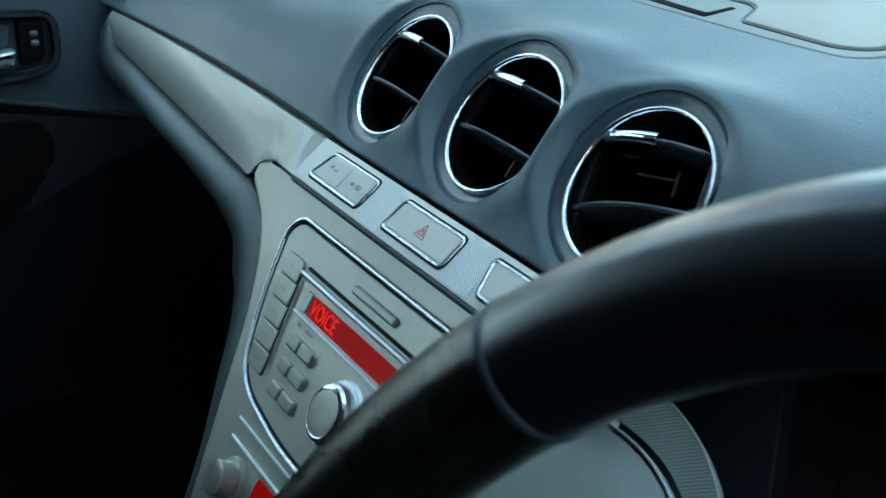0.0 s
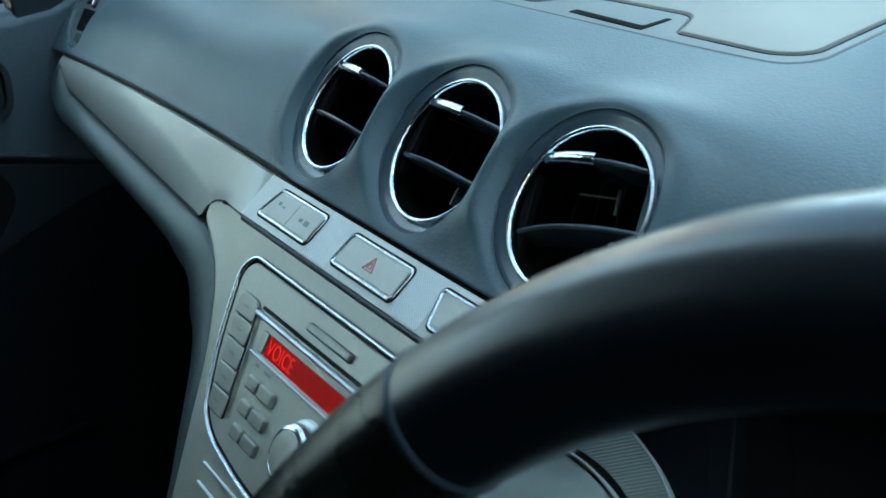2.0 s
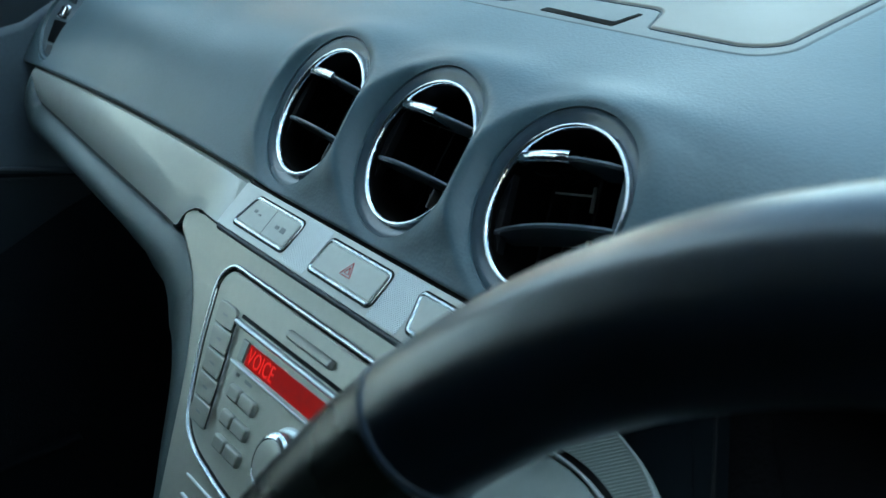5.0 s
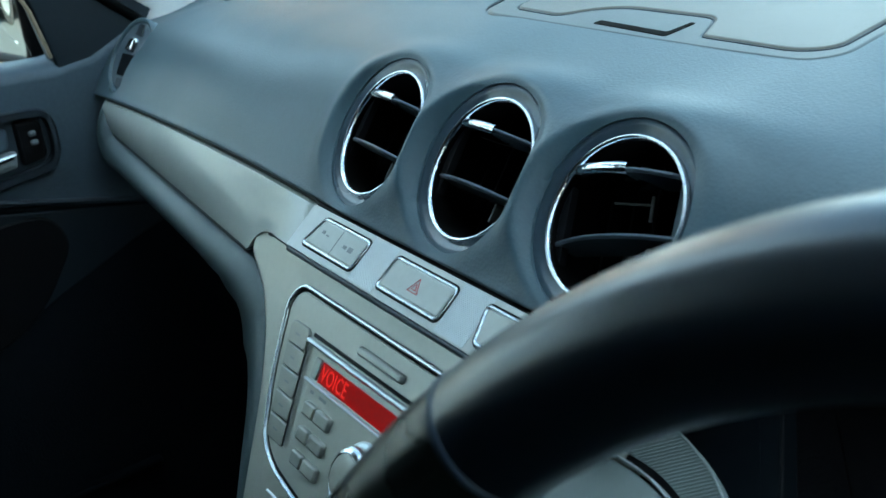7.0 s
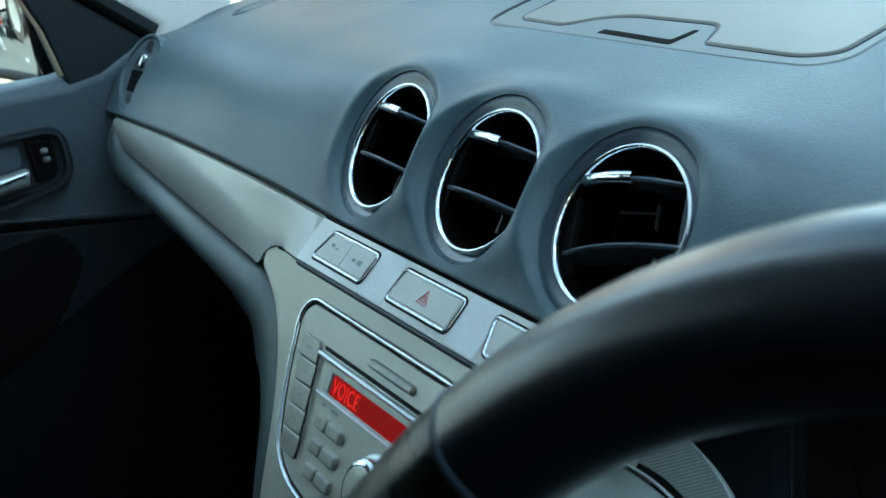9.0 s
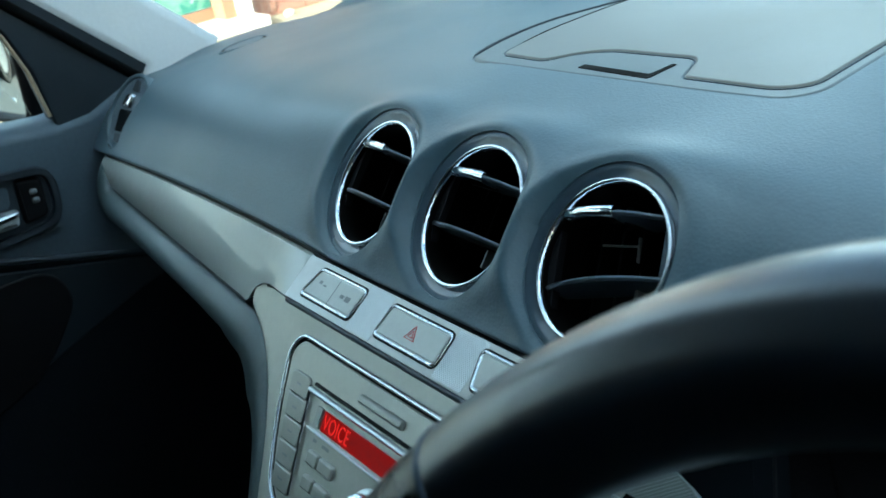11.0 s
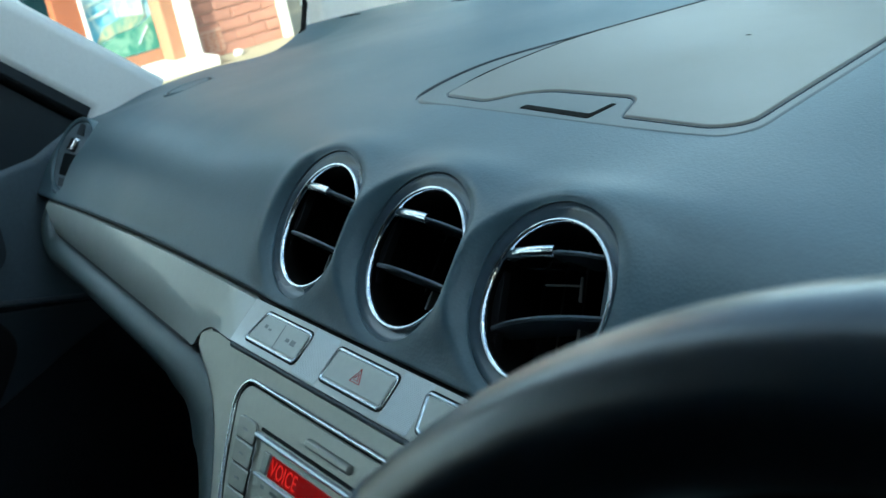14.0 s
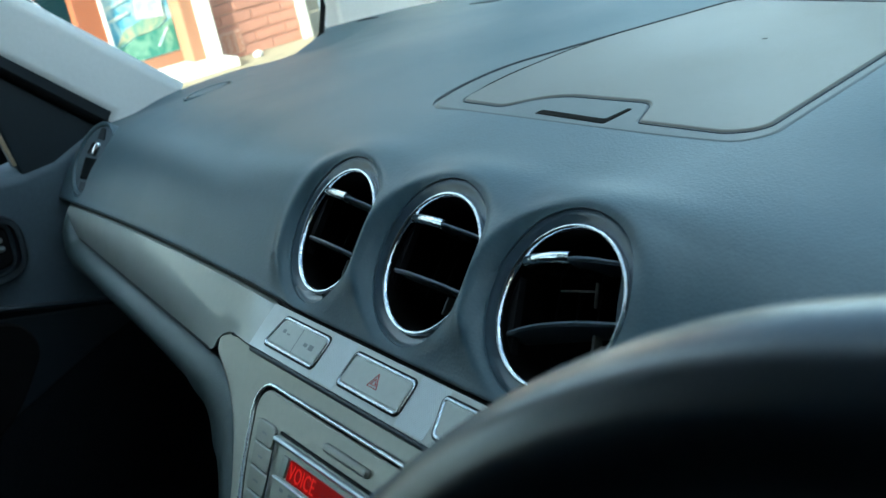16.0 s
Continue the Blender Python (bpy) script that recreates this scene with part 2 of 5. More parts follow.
def plate(bm, f, outline, h0, h1, edge=0.0008, hole=None, mat=0, lip=None):
    """A slab on the frame f from height h0 to h1, its upper edge softened; with a hole if given."""
    if area(outline) < 0:
        outline = outline[::-1]
    rings = [(outline, h0), (outline, h1 - edge), (offset(outline, -edge * 0.35), h1 - edge * 0.35), (offset(outline, -edge), h1), (offset(outline, -edge * 1.25), h1)]
    loops = [[bm.verts.new(f(x, s, h)) for x, s in o] for o, h in rings]
    faces = []
    for a, b in zip(loops, loops[1:]):
        for i in range(len(a)):
            faces.append(bm.faces.new((a[i - 1], a[i], b[i], b[i - 1])))
    if hole is None:
        faces.append(bm.faces.new(loops[-1]))
        faces.append(bm.faces.new(loops[0][::-1]))
    else:
        if area(hole) < 0:
            hole = hole[::-1]
        e = lip or edge
        hr = [(offset(hole, e * 1.25), h1), (offset(hole, e), h1), (offset(hole, e * 0.35), h1 - e * 0.35), (hole, h1 - e), (hole, h0)]
        hl = [[bm.verts.new(f(x, s, h)) for x, s in o] for o, h in hr]
        for a, b in zip(hl, hl[1:]):
            for i in range(len(a)):
                faces.append(bm.faces.new((a[i], a[i - 1], b[i - 1], b[i])[::-1]))
        for outer, inner in ((loops[-1], hl[0]), (loops[0], hl[-1])):
            edges = [bm.edges.get((l[i - 1], l[i])) for l in (outer, inner) for i in range(len(l))]
            faces += [g for g in bmesh.ops.triangle_fill(bm, use_beauty=True, use_dissolve=False, edges=edges)["geom"] if isinstance(g, bmesh.types.BMFace)]
        bmesh.ops.recalc_face_normals(bm, faces=faces)
    for q in faces:
        q.material_index = mat


def box_on(bm, f, x0, x1, s0, s1, h0, h1, r=0.001, edge=0.0006):
    plate(bm, f, rounded([(x0, s0, r), (x1, s0, r), (x1, s1, r), (x0, s1, r)], 4), h0, h1, edge)


def tube(bm, points, radius, sides=10, closed=False, squash=(1, 1), up=None):
    """A round bar along points; radius a number or one for each point."""
    n, rings = len(points), []
    for i, p in enumerate(points):
        a, c = points[i - 1] if (i or closed) else p, points[(i + 1) % n] if (i < n - 1 or closed) else p
        t = (c - a).normalized()
        u = (up or Vector((0, 0, 1)))
        s = t.cross(u)
        s = s.normalized() if s.length > 1e-5 else t.orthogonal().normalized()
        w = s.cross(t)
        r = radius[i] if isinstance(radius, (list, tuple)) else radius
        rings.append([bm.verts.new(p + s * (math.cos(k * math.tau / sides) * r * squash[0]) + w * (math.sin(k * math.tau / sides) * r * squash[1])) for k in range(sides)])
    for i in range(n if closed else n - 1):
        a, b = rings[i], rings[(i + 1) % n]
        for k in range(sides):
            bm.faces.new((a[k - 1], a[k], b[k], b[k - 1])[::-1])
    if not closed:
        bm.faces.new(rings[0])
        bm.faces.new(rings[-1][::-1])


def turned(bm, f, profile, cx=0.0, cs=0.0, sides=56, a0=0.0, a1=360.0):
    """A turned shape about the frame's h axis: profile of (radius, height)."""
    full = a1 - a0 >= 359.9
    m = sides if full else sides + 1
    cols = []
    for k in range(m):
        a = radians(a0 + (a1 - a0) * k / sides)
        cols.append([bm.verts.new(f(cx + r * math.cos(a), cs + r * math.sin(a), h)) for r, h in profile])
    for k in range(m if full else m - 1):
        p, q = cols[k], cols[(k + 1) % m]
        for i in range(len(profile) - 1):
            bm.faces.new((p[i], q[i], q[i + 1], p[i + 1])[::-1])
    return cols


def slab_yz(bm, outline, x0, x1, edge=0.004):
    f = Frame((0, 0, Z0), 0.0)
    f.x, f.s = Vector((0, 1, 0)), Vector((0, 0, 1))
    f.h = Vector((1, 0, 0)) if x1 > x0 else Vector((-1, 0, 0))
    plate(bm, f, outline, x0 if x1 > x0 else -x0, x1 if x1 > x0 else -x1, edge)
    bmesh.ops.recalc_face_normals(bm, faces=bm.faces)


def spline(points, t):
    """Catmull-Rom through points, t from 0 to 1."""
    n = len(points) - 1
    k = min(int(t * n), n - 1)
    u = t * n - k
    p = [Vector(points[max(0, min(n, k + j))]) for j in (-1, 0, 1, 2)]
    return 0.5 * (2 * p[1] + (p[2] - p[0]) * u + (2 * p[0] - 5 * p[1] + 4 * p[2] - p[3]) * u * u + (3 * p[1] - p[0] - 3 * p[2] + p[3]) * u ** 3)


def smoothstep(a, b, x):
    t = max(0.0, min(1.0, (x - a) / (b - a)))
    return t * t * (3 - 2 * t)


# ---- working planes ----
VENT_TILT, VENT_R, VENT_X = 39.2, 0.034, 0.0933
VENTS = [Frame(V(-VENT_X, 0.0006, -0.0005), VENT_TILT, -2.8), Frame(V(0, 0, 0), VENT_TILT), Frame(V(VENT_X, 0.0006, -0.0005), VENT_TILT, 2.8)]
SIDE_VENT = Frame(V(-0.702, 0.0495, -0.0515), 38.0, 6.0)
CONSOLE = Frame(V(0, -0.0735, -0.11), 33.6)
STRIP = Frame(V(0, -0.0427, -0.0446), 53.7)
LIDF = Frame(V(0, 0.11, 0.0355), 90 - math.degrees(math.atan(0.03)))

# ---- dashboard skin ----
PROFILE = [(-0.0266, -0.0382), (-0.0313, -0.0352), (-0.0285, -0.0308), (-0.014, -0.0135), (0.002, 0.006), (0.0155, 0.0222), (0.0235, 0.0295), (0.034, 0.0335), (0.055, 0.0345), (0.08, 0.0345), (0.11, 0.0345), (0.16, 0.0358), (0.22, 0.0376), (0.30, 0.040), (0.40, 0.041), (0.52, 0.038), (0.66, 0.030), (0.78, 0.02)]


def fall(x):
    """How far the dash line runs forward and down towards its ends."""
    w = max(0.0, (abs(x) - 0.10) / 0.617)
    return 0.050 * w, -0.053 * w ** 1.35


SOFT = [(-0.0266, -0.0382), (-0.0313, -0.0352), (-0.0270, -0.0282), (-0.0150, -0.0118), (-0.001, 0.0035), (0.0140, 0.0148), (0.0300, 0.0225), (0.048, 0.0278), (0.070, 0.0315), (0.093, 0.0335), (0.117, 0.0346), (0.16, 0.0358), (0.22, 0.0376), (0.30, 0.040), (0.40, 0.041), (0.52, 0.038), (0.66, 0.030), (0.78, 0.02)]


def dash_point(x, t):
    w = 0.30 + 0.70 * smoothstep(0.13, 0.30, abs(x))
    y, z = spline(PROFILE, t) * (1 - w) + spline(SOFT, t) * w
    fy, fz = fall(x)
    far = smoothstep(0.10, 0.78, y)
    lim = 0.78 - 0.24 * (abs(x) / 0.78) ** 2
    y = y if y < 0.10 else 0.10 + (y - 0.10) * (lim - 0.10) / 0.68
    # a brow over each vent, and a soft ridge between neighbours
    k = 0.0
    if y < 0.10:
        k = sum(math.exp(-((x - c) / 0.036) ** 2) ** 4 for c in (-VENT_X, 0, VENT_X)) ** 0.25
        k *= 0.0068 * math.exp(-((y - 0.029) / 0.021) ** 2)
        for c in (-VENT_X / 2, VENT_X / 2):
            k += 0.0098 * math.exp(-((x - c) / 0.012) ** 2) * math.exp(-((y + 0.004) / 0.024) ** 2)
        # the skin swells round the vents and dips softly towards each
        fq = [math.hypot(x - c, (y + 0.002) / 0.632) for c in (-VENT_X, 0, VENT_X)]
        swell = 0.0052 * math.exp(-(max(0.0, min(fq) - 0.047) / 0.015) ** 2)
        k = (k ** 4 + swell ** 4) ** 0.25
        k *= smoothstep(-0.034, -0.016, y)
    n = Vector((0, -0.55, 0.83))
    yy = y + fy * (1 - far * 0.6)
    # raised moulding round the foot of the pillars
    z += 0.0145 * smoothstep(0.52, 0.70, abs(x)) * smoothstep(0.346, 0.366, yy)
    z -= 0.006 * smoothstep(0.64, 0.77, abs(x)) * math.exp(-((yy - 0.125) / 0.032) ** 2)
    z -= 0.007 * smoothstep(0.58, 0.75, abs(x)) * math.exp(-((yy - 0.315) / 0.05) ** 2)
    p = V(x, yy + n.y * k, z + fz + n.z * k)
    # the skin rolls softly down into each vent's recess
    for f in VENTS:
        q = p - f.o
        r = math.hypot(q.dot(f.x), q.dot(f.s))
        if r < 0.053:
            h = q.dot(f.h)
            p -= f.h * (h - 0.0013) * smoothstep(0.0510, 0.0414, r) ** 1.7 * (1 - 0.9 * smoothstep(0.2, 0.8, (q.dot(f.x) * 0.93 - q.dot(f.s) * 0.36) / max(r, 1e-6)))
    return p


def build_dash():
    bm = bmesh.new()
    xs = list(np.concatenate([np.linspace(-0.78, -0.17, 40, endpoint=False), np.linspace(-0.17, 0.17, 190, endpoint=False), np.linspace(0.17, 0.78, 30)]))
    ts = list(np.linspace(0, 0.5, 110, endpoint=False)) + list(np.linspace(0.5, 1, 26))
    top = [[bm.verts.new(dash_point(x, t)) for t in ts] for x in xs]
    low = []
    for x, row in zip(xs, top):
        r = []
        for j, v in enumerate(row):
            a, b = row[max(0, j - 1)].co, row[min(len(row) - 1, j + 1)].co
            d = (b - a).normalized()
            r.append(bm.verts.new(v.co + Vector((0, d.z, -d.y)) * (0.0008 + 0.0060 * smoothstep(4, 16, j))))
        low.append(r)
    nx, nt = len(xs), len(ts)
    for i in range(nx - 1):
        for j in range(nt - 1):
            bm.faces.new((top[i][j], top[i + 1][j], top[i + 1][j + 1], top[i][j + 1]))
            bm.faces.new((low[i][j], low[i][j + 1], low[i + 1][j + 1], low[i + 1][j]))
        bm.faces.new((top[i][0], low[i][0], low[i + 1][0], top[i + 1][0]))
        bm.faces.new((top[i][-1], top[i + 1][-1], low[i + 1][-1], low[i][-1]))
    for j in range(nt - 1):
        bm.faces.new((top[0][j], top[0][j + 1], low[0][j + 1], low[0][j]))
        bm.faces.new((top[-1][j], low[-1][j], low[-1][j + 1], top[-1][j + 1]))
    skin = mesh_object("skin", bm, DASH, 50)
    cut = bmesh.new()
    for f in VENTS:
        cols = turned(cut, f, [(0.0421, -0.03), (0.0421, 0.022)], sides=96)
        cut.faces.new([c[0] for c in cols])
        cut.faces.new([c[-1] for c in cols][::-1])
    cols = turned(cut, SIDE_VENT, [(0.0405, -0.03), (0.0405, 0.0005), (0.0412, 0.003), (0.044, 0.012)], sides=48)
    cut.faces.new([c[0] for c in cols])
    cut.faces.new([c[-1] for c in cols][::-1])
    # the opening of the instrument binnacle
    lo, hi = V(0.165, -0.10, -0.10), V(0.62, 0.008, 0.002)
    vs = [cut.verts.new((x, y, z)) for x in (lo.x, hi.x) for y in (lo.y, hi.y) for z in (lo.z, hi.z)]
    for q in ((0, 1, 3, 2), (4, 6, 7, 5), (0, 4, 5, 1), (2, 3, 7, 6), (0, 2, 6, 4), (1, 5, 7, 3)):
        cut.faces.new([vs[i] for i in q])
    bmesh.ops.recalc_face_normals(cut, faces=cut.faces)
    cutter = mesh_object("cutter", cut, DASH, 0)
    mod = skin.modifiers.new("holes", "BOOLEAN")
    mod.operation, mod.object, mod.solver, mod.use_self = "DIFFERENCE", cutter, "EXACT", True
    done = bpy.data.meshes.new_from_object(skin.evaluated_get(bpy.context.evaluated_depsgraph_get()))
    skin.modifiers.clear()
    skin.data = done
    done.shade_smooth()
    done.set_sharp_from_angle(angle=radians(42))
    bpy.data.objects.remove(cutter)
    return skin


dashboard = thing("dashboard", "dark blue-grey grained soft plastic car dashboard", "dashboard")
skin = build_dash()
skin.parent = dashboard


def dash_at(x, y):
    """The place on the dash top over (x, y)."""
    a, b = 0.0, 1.0
    for _ in range(30):
        m = (a + b) / 2
        if dash_point(x, m).y < y:
            a = m
        else:
            b = m
    return dash_point(x, a)


# paler cowl panel towards the windscreen
bm = bmesh.new()
rows = []
for x in np.linspace(-0.50, 0.50, 36):
    y0 = 0.300 - 0.40 * max(0.0, abs(x) - 0.10)
    y1 = 0.10 + 0.98 * (0.68 - 0.42 * (x / 0.78) ** 2)
    rows.append([bm.verts.new(dash_at(x, y0 + (y1 - y0) * k / 10) + Vector((0, 0, 0.0001 if k == 0 else 0.0007))) for k in range(11)])
for a, b in zip(rows, rows[1:]):
    for k in range(10):
        bm.faces.new((a[k], b[k], b[k + 1], a[k + 1]))
part("cowl", bm, DASH, dashboard)

# round side window demister at the passenger end
sv = SIDE_VENT
side_vent = thing("side_vent", "round side demister vent with a chrome tab at the dash end", "side vent", sv(0, 0))
bm = bmesh.new()
turned(bm, sv, [(0.0402, -0.012), (0.0402, 0.0002), (0.0394, 0.0012), (0.0378, 0.0012), (0.0364, 0.0002), (0.0358, -0.0012), (0.0356, -0.006)], sides=48)
part("bezel", bm, DASH, side_vent, "blue-grey ring", 60)
bm = bmesh.new()
turned(bm, sv, [(0.0358, -0.004), (0.0350, -0.0010), (0.0320, -0.0002), (0.001, 0.0006)], sides=40)
part("recess", bm, DOOR, side_vent, "blue-grey dished centre", 60)
bm = bmesh.new()
plate(bm, sv, rounded([(-0.013, -0.0215, 0.002), (0.012, -0.0215, 0.002), (0.0165, 0.001, 0.002), (-0.0165, 0.001, 0.002)], 4), -0.003, 0.0015, 0.0008)
flap = part("flap", bm, SHROUD, side_vent, "dark closed flap")
bm = bmesh.new()
plate(bm, sv, rounded([(-0.010, 0.003, 0.003), (0.006, 0.003, 0.003), (0.008, 0.018, 0.004), (-0.006, 0.018, 0.004)], 4), -0.003, 0.0050, 0.0032)
part("tab", bm, CHROME, flap, "bright chrome tab")
for pts in ([(-0.003, 0.0215, 0.001), (0.0125, 0.0205, 0.001), (0.0075, 0.0325, 0.002), (-0.001, 0.0335, 0.002)], [(-0.007, -0.0330, 0.002), (0.005, -0.0335, 0.002), (0.0085, -0.0240, 0.001), (-0.009, -0.0240, 0.001)]):
    bm = bmesh.new()
    plate(bm, sv, rounded(pts, 3), -0.003, 0.0016, 0.0004)
    part("outlet", bm, CORNER, side_vent, "small dark outlet")
# slim oval grille on the dash top
p0, p1 = dash_at(-0.618, 0.131), dash_at(-0.640, 0.187)
gf = Frame((p0 + p1) / 2, 0)
gf.s = (p1 - p0).normalized()
gf.x = gf.s.cross(Vector((0, 0, 1))).normalized()
gf.h = gf.x.cross(gf.s)
slim = [(0.0135 * math.cos(a), 0.029 * math.sin(a)) for a in np.linspace(0, math.tau, 32, endpoint=False)]
grille = thing("speaker_grille", "slim oval sensor grille in the dash top", "grille", gf(0, 0))
bm = bmesh.new()
plate(bm, gf, offset(slim, 0.0026), -0.004, 0.0016, 0.0009, hole=slim)
part("rim", bm, DASH, grille)
bm = bmesh.new()
plate(bm, gf, offset(slim, -0.0002), -0.004, 0.0010, 0.0001)
part("groove", bm, BLACK, grille, "dark groove inside the rim")
bm = bmesh.new()
plate(bm, gf, offset(slim, -0.0030), -0.004, 0.0017, 0.0006)
part("mesh_insert", bm, DASH, grille, "blue-grey insert")


# ---- air vents ----
def air_vent(f, roll=0.0, upright=True):
    g = Frame(f.o, 0)
    c, n = math.cos(radians(roll)), math.sin(radians(roll))
    g.x, g.s, g.h = f.x * c + f.s * n, f.s * c - f.x * n, f.h
    f = g
    v = thing("air_vent", "round chrome-ringed air vent with black louvres in the dashboard", "air vent", f(0, 0), "round vents in the dashboard")
    bm = bmesh.new()
    turned(bm, f, [(0.0431, -0.014), (0.0428, -0.002), (0.0420, 0.0004), (0.0407, 0.0005), (0.0390, -0.0002), (0.0372, -0.0010), (0.0358, -0.0015), (0.0352, -0.006)], sides=96)
    part("bezel", bm, BEZEL, v, "dark satin collar", 60)
    bm = bmesh.new()
    turned(bm, f, [(0.0357, -0.004), (0.0357, -0.0006), (0.0354, 0.0004), (0.0349, 0.0009), (0.0343, 0.0009), (0.0336, 0.0003), (0.0331, -0.0010), (0.0331, -0.004)], sides=80)
    part("chrome_ring", bm, CHROME, v, "thin bright chrome ring", 60)
    # the barrel's inner shade is painted with near-zero black
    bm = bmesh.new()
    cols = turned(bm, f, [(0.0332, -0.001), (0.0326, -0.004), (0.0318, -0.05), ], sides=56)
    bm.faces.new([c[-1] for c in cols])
    part("barrel", bm, DEEP, v, "barrel with its deep shade painted black", 60)
    whole = f
    for s, name in (((0.52 if upright else 0.555) * VENT_R, "upper_louvre"), (-0.27 * VENT_R, "lower_louvre")):
        f = whole
        if name == "upper_louvre" and not upright:
            f = Frame(whole.o, 0)
            f.x, f.s, f.h = whole.x * 0.9945 - whole.s * 0.1045, whole.s * 0.9945 + whole.x * 0.1045, whole.h
        half = math.sqrt(0.0331 ** 2 - s * s) * 0.985
        bm = bmesh.new()
        n = 14
        rows = []
        for i in range(n + 1):
            x = -half + 2 * half * i / n
            bow = 0.0060 * (1 - (x / half) ** 2) - 0.0035
            prof = [(-0.015, 0.0002), (-0.004, 0.0010), (0.0 + bow, 0.0011), (0.0007 + bow, 0.0), (0.0 + bow, -0.0010), (-0.004, -0.0010), (-0.015, -0.0006)]
            rows.append([bm.verts.new(f(x, s + ds + (h + 0.004) * 0.12, h)) for h, ds in prof])
        for a, b in zip(rows, rows[1:]):
            for k in range(len(a)):
                bm.faces.new((a[k - 1], a[k], b[k], b[k - 1]))
        bm.faces.new(rows[0][::-1])
        bm.faces.new(rows[-1])
        bmesh.ops.recalc_face_normals(bm, faces=bm.faces)
        lv = part(name, bm, VANE, v, "dark glossy louvre blade", 50)
        if name == "upper_louvre":
            bm = bmesh.new()
            rows = []
            for i in range(9):
                x = -half * 0.95 + half * 1.12 * i / 8
                bow = 0.0052 * (1 - (x / half) ** 2) - 0.0016
                prof = [(-0.009, 0.0026)] + [(bow - 0.0006 + 0.0030 * math.cos(radians(a)), 0.0027 * math.sin(radians(a))) for a in range(90, -91, -20)] + [(-0.009, -0.0018)]
                rows.append([bm.verts.new(f(x, s + ds + (h + 0.004) * 0.12, h)) for h, ds in prof])
            for a, b in zip(rows, rows[1:]):
                for k in range(len(a)):
                    bm.faces.new((a[k - 1], a[k], b[k], b[k - 1]))
            bm.faces.new(rows[0][::-1])
            bm.faces.new(rows[-1])
            bmesh.ops.recalc_face_normals(bm, faces=bm.faces)
            part("slider", bm, CHROME, v, "chrome slider tab on the louvre", 60)
    f = whole
    for side in (-1, 1):
        bm = bmesh.new()
        arc = [(side * 0.0329 * math.cos(radians(a)), 0.0329 * math.sin(radians(a))) for a in np.linspace(-34, 31, 13)]
        plate(bm, f, arc, -0.0075, -0.0035, 0.0008)
        bmesh.ops.recalc_face_normals(bm, faces=bm.faces)
        part("cheek", bm, VANE if side > 0 else BLACK, v, "dark side cheek")
    # inner vanes are blackened too, as if deep in shade
    for x in (-0.018, -0.006, 0.006, 0.018):
        half = math.sqrt(0.0315 ** 2 - x * x) * 0.97
        bm = bmesh.new()
        g = Frame(f(x, 0, 0), 0)
        g.x, g.s, g.h = f.h, f.s, f.x
        plate(bm, g, rounded([(-0.034, -half, 0.002), (-0.018, -half, 0.002), (-0.018, half, 0.002), (-0.034, half, 0.002)], 3), -0.0006, 0.0006, 0.0003)
        bmesh.ops.recalc_face_normals(bm, faces=bm.faces)
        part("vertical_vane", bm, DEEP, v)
    bm = bmesh.new()
    if upright:
        tube(bm, [f(0.0205, 0.0140, -0.009), f(0.0200, -0.0030, -0.009)], 0.0007, 6)
    else:
        tube(bm, [f(-0.012, 0.0112, -0.013), f(0.008, 0.0092, -0.013)], 0.0005, 6)
        tube(bm, [f(0.0092, 0.002, -0.012), f(0.0088, 0.0125, -0.012)], 0.0008, 6)
    part("linkage", bm, LINK, v, "thin grey linkage inside")
    bm = bmesh.new()
    box_on(bm, f, 0.0165, 0.0178, -0.021, -0.012, -0.009, -0.004, 0.0004, 0.0002)
    part("stop_tab", bm, LINK, v, "small tan stop tab")
    return v


for f, roll in zip(VENTS, (0.0, 0.0, 16.0)):
    air_vent(f, roll, roll == 0.0)

# ---- silver switch strip under the vents ----
strip = thing("switch_strip", "satin silver trim strip under the vents", "trim strip", STRIP(0, 0))
bm = bmesh.new()
plate(bm, STRIP, rounded([(-0.122, -0.0140, 0.001), (0.135, -0.0140, 0.004), (0.150, 0.0128, 0.002), (-0.122, 0.0128, 0.001)], 3), -0.012, 0.0, 0.0003)
part("strip", bm, STRIPSILVER, strip)
for x0, x1, d in ((-0.052, -0.0285, 0.0), (0.0285, 0.052, 0.0), (0.1065, 0.136, 0.004)):
    bm = bmesh.new()
    plate(bm, STRIP, rounded([(x0, -0.0132, 0.001), (x1, -0.0132, 0.001), (x1 + d, 0.0120, 0.001), (x0, 0.0120, 0.001)], 3), -0.001, 0.0002, 0.0002)
    part("dotted_inlay", bm, DOTTED, strip, "finely dotted silver field")


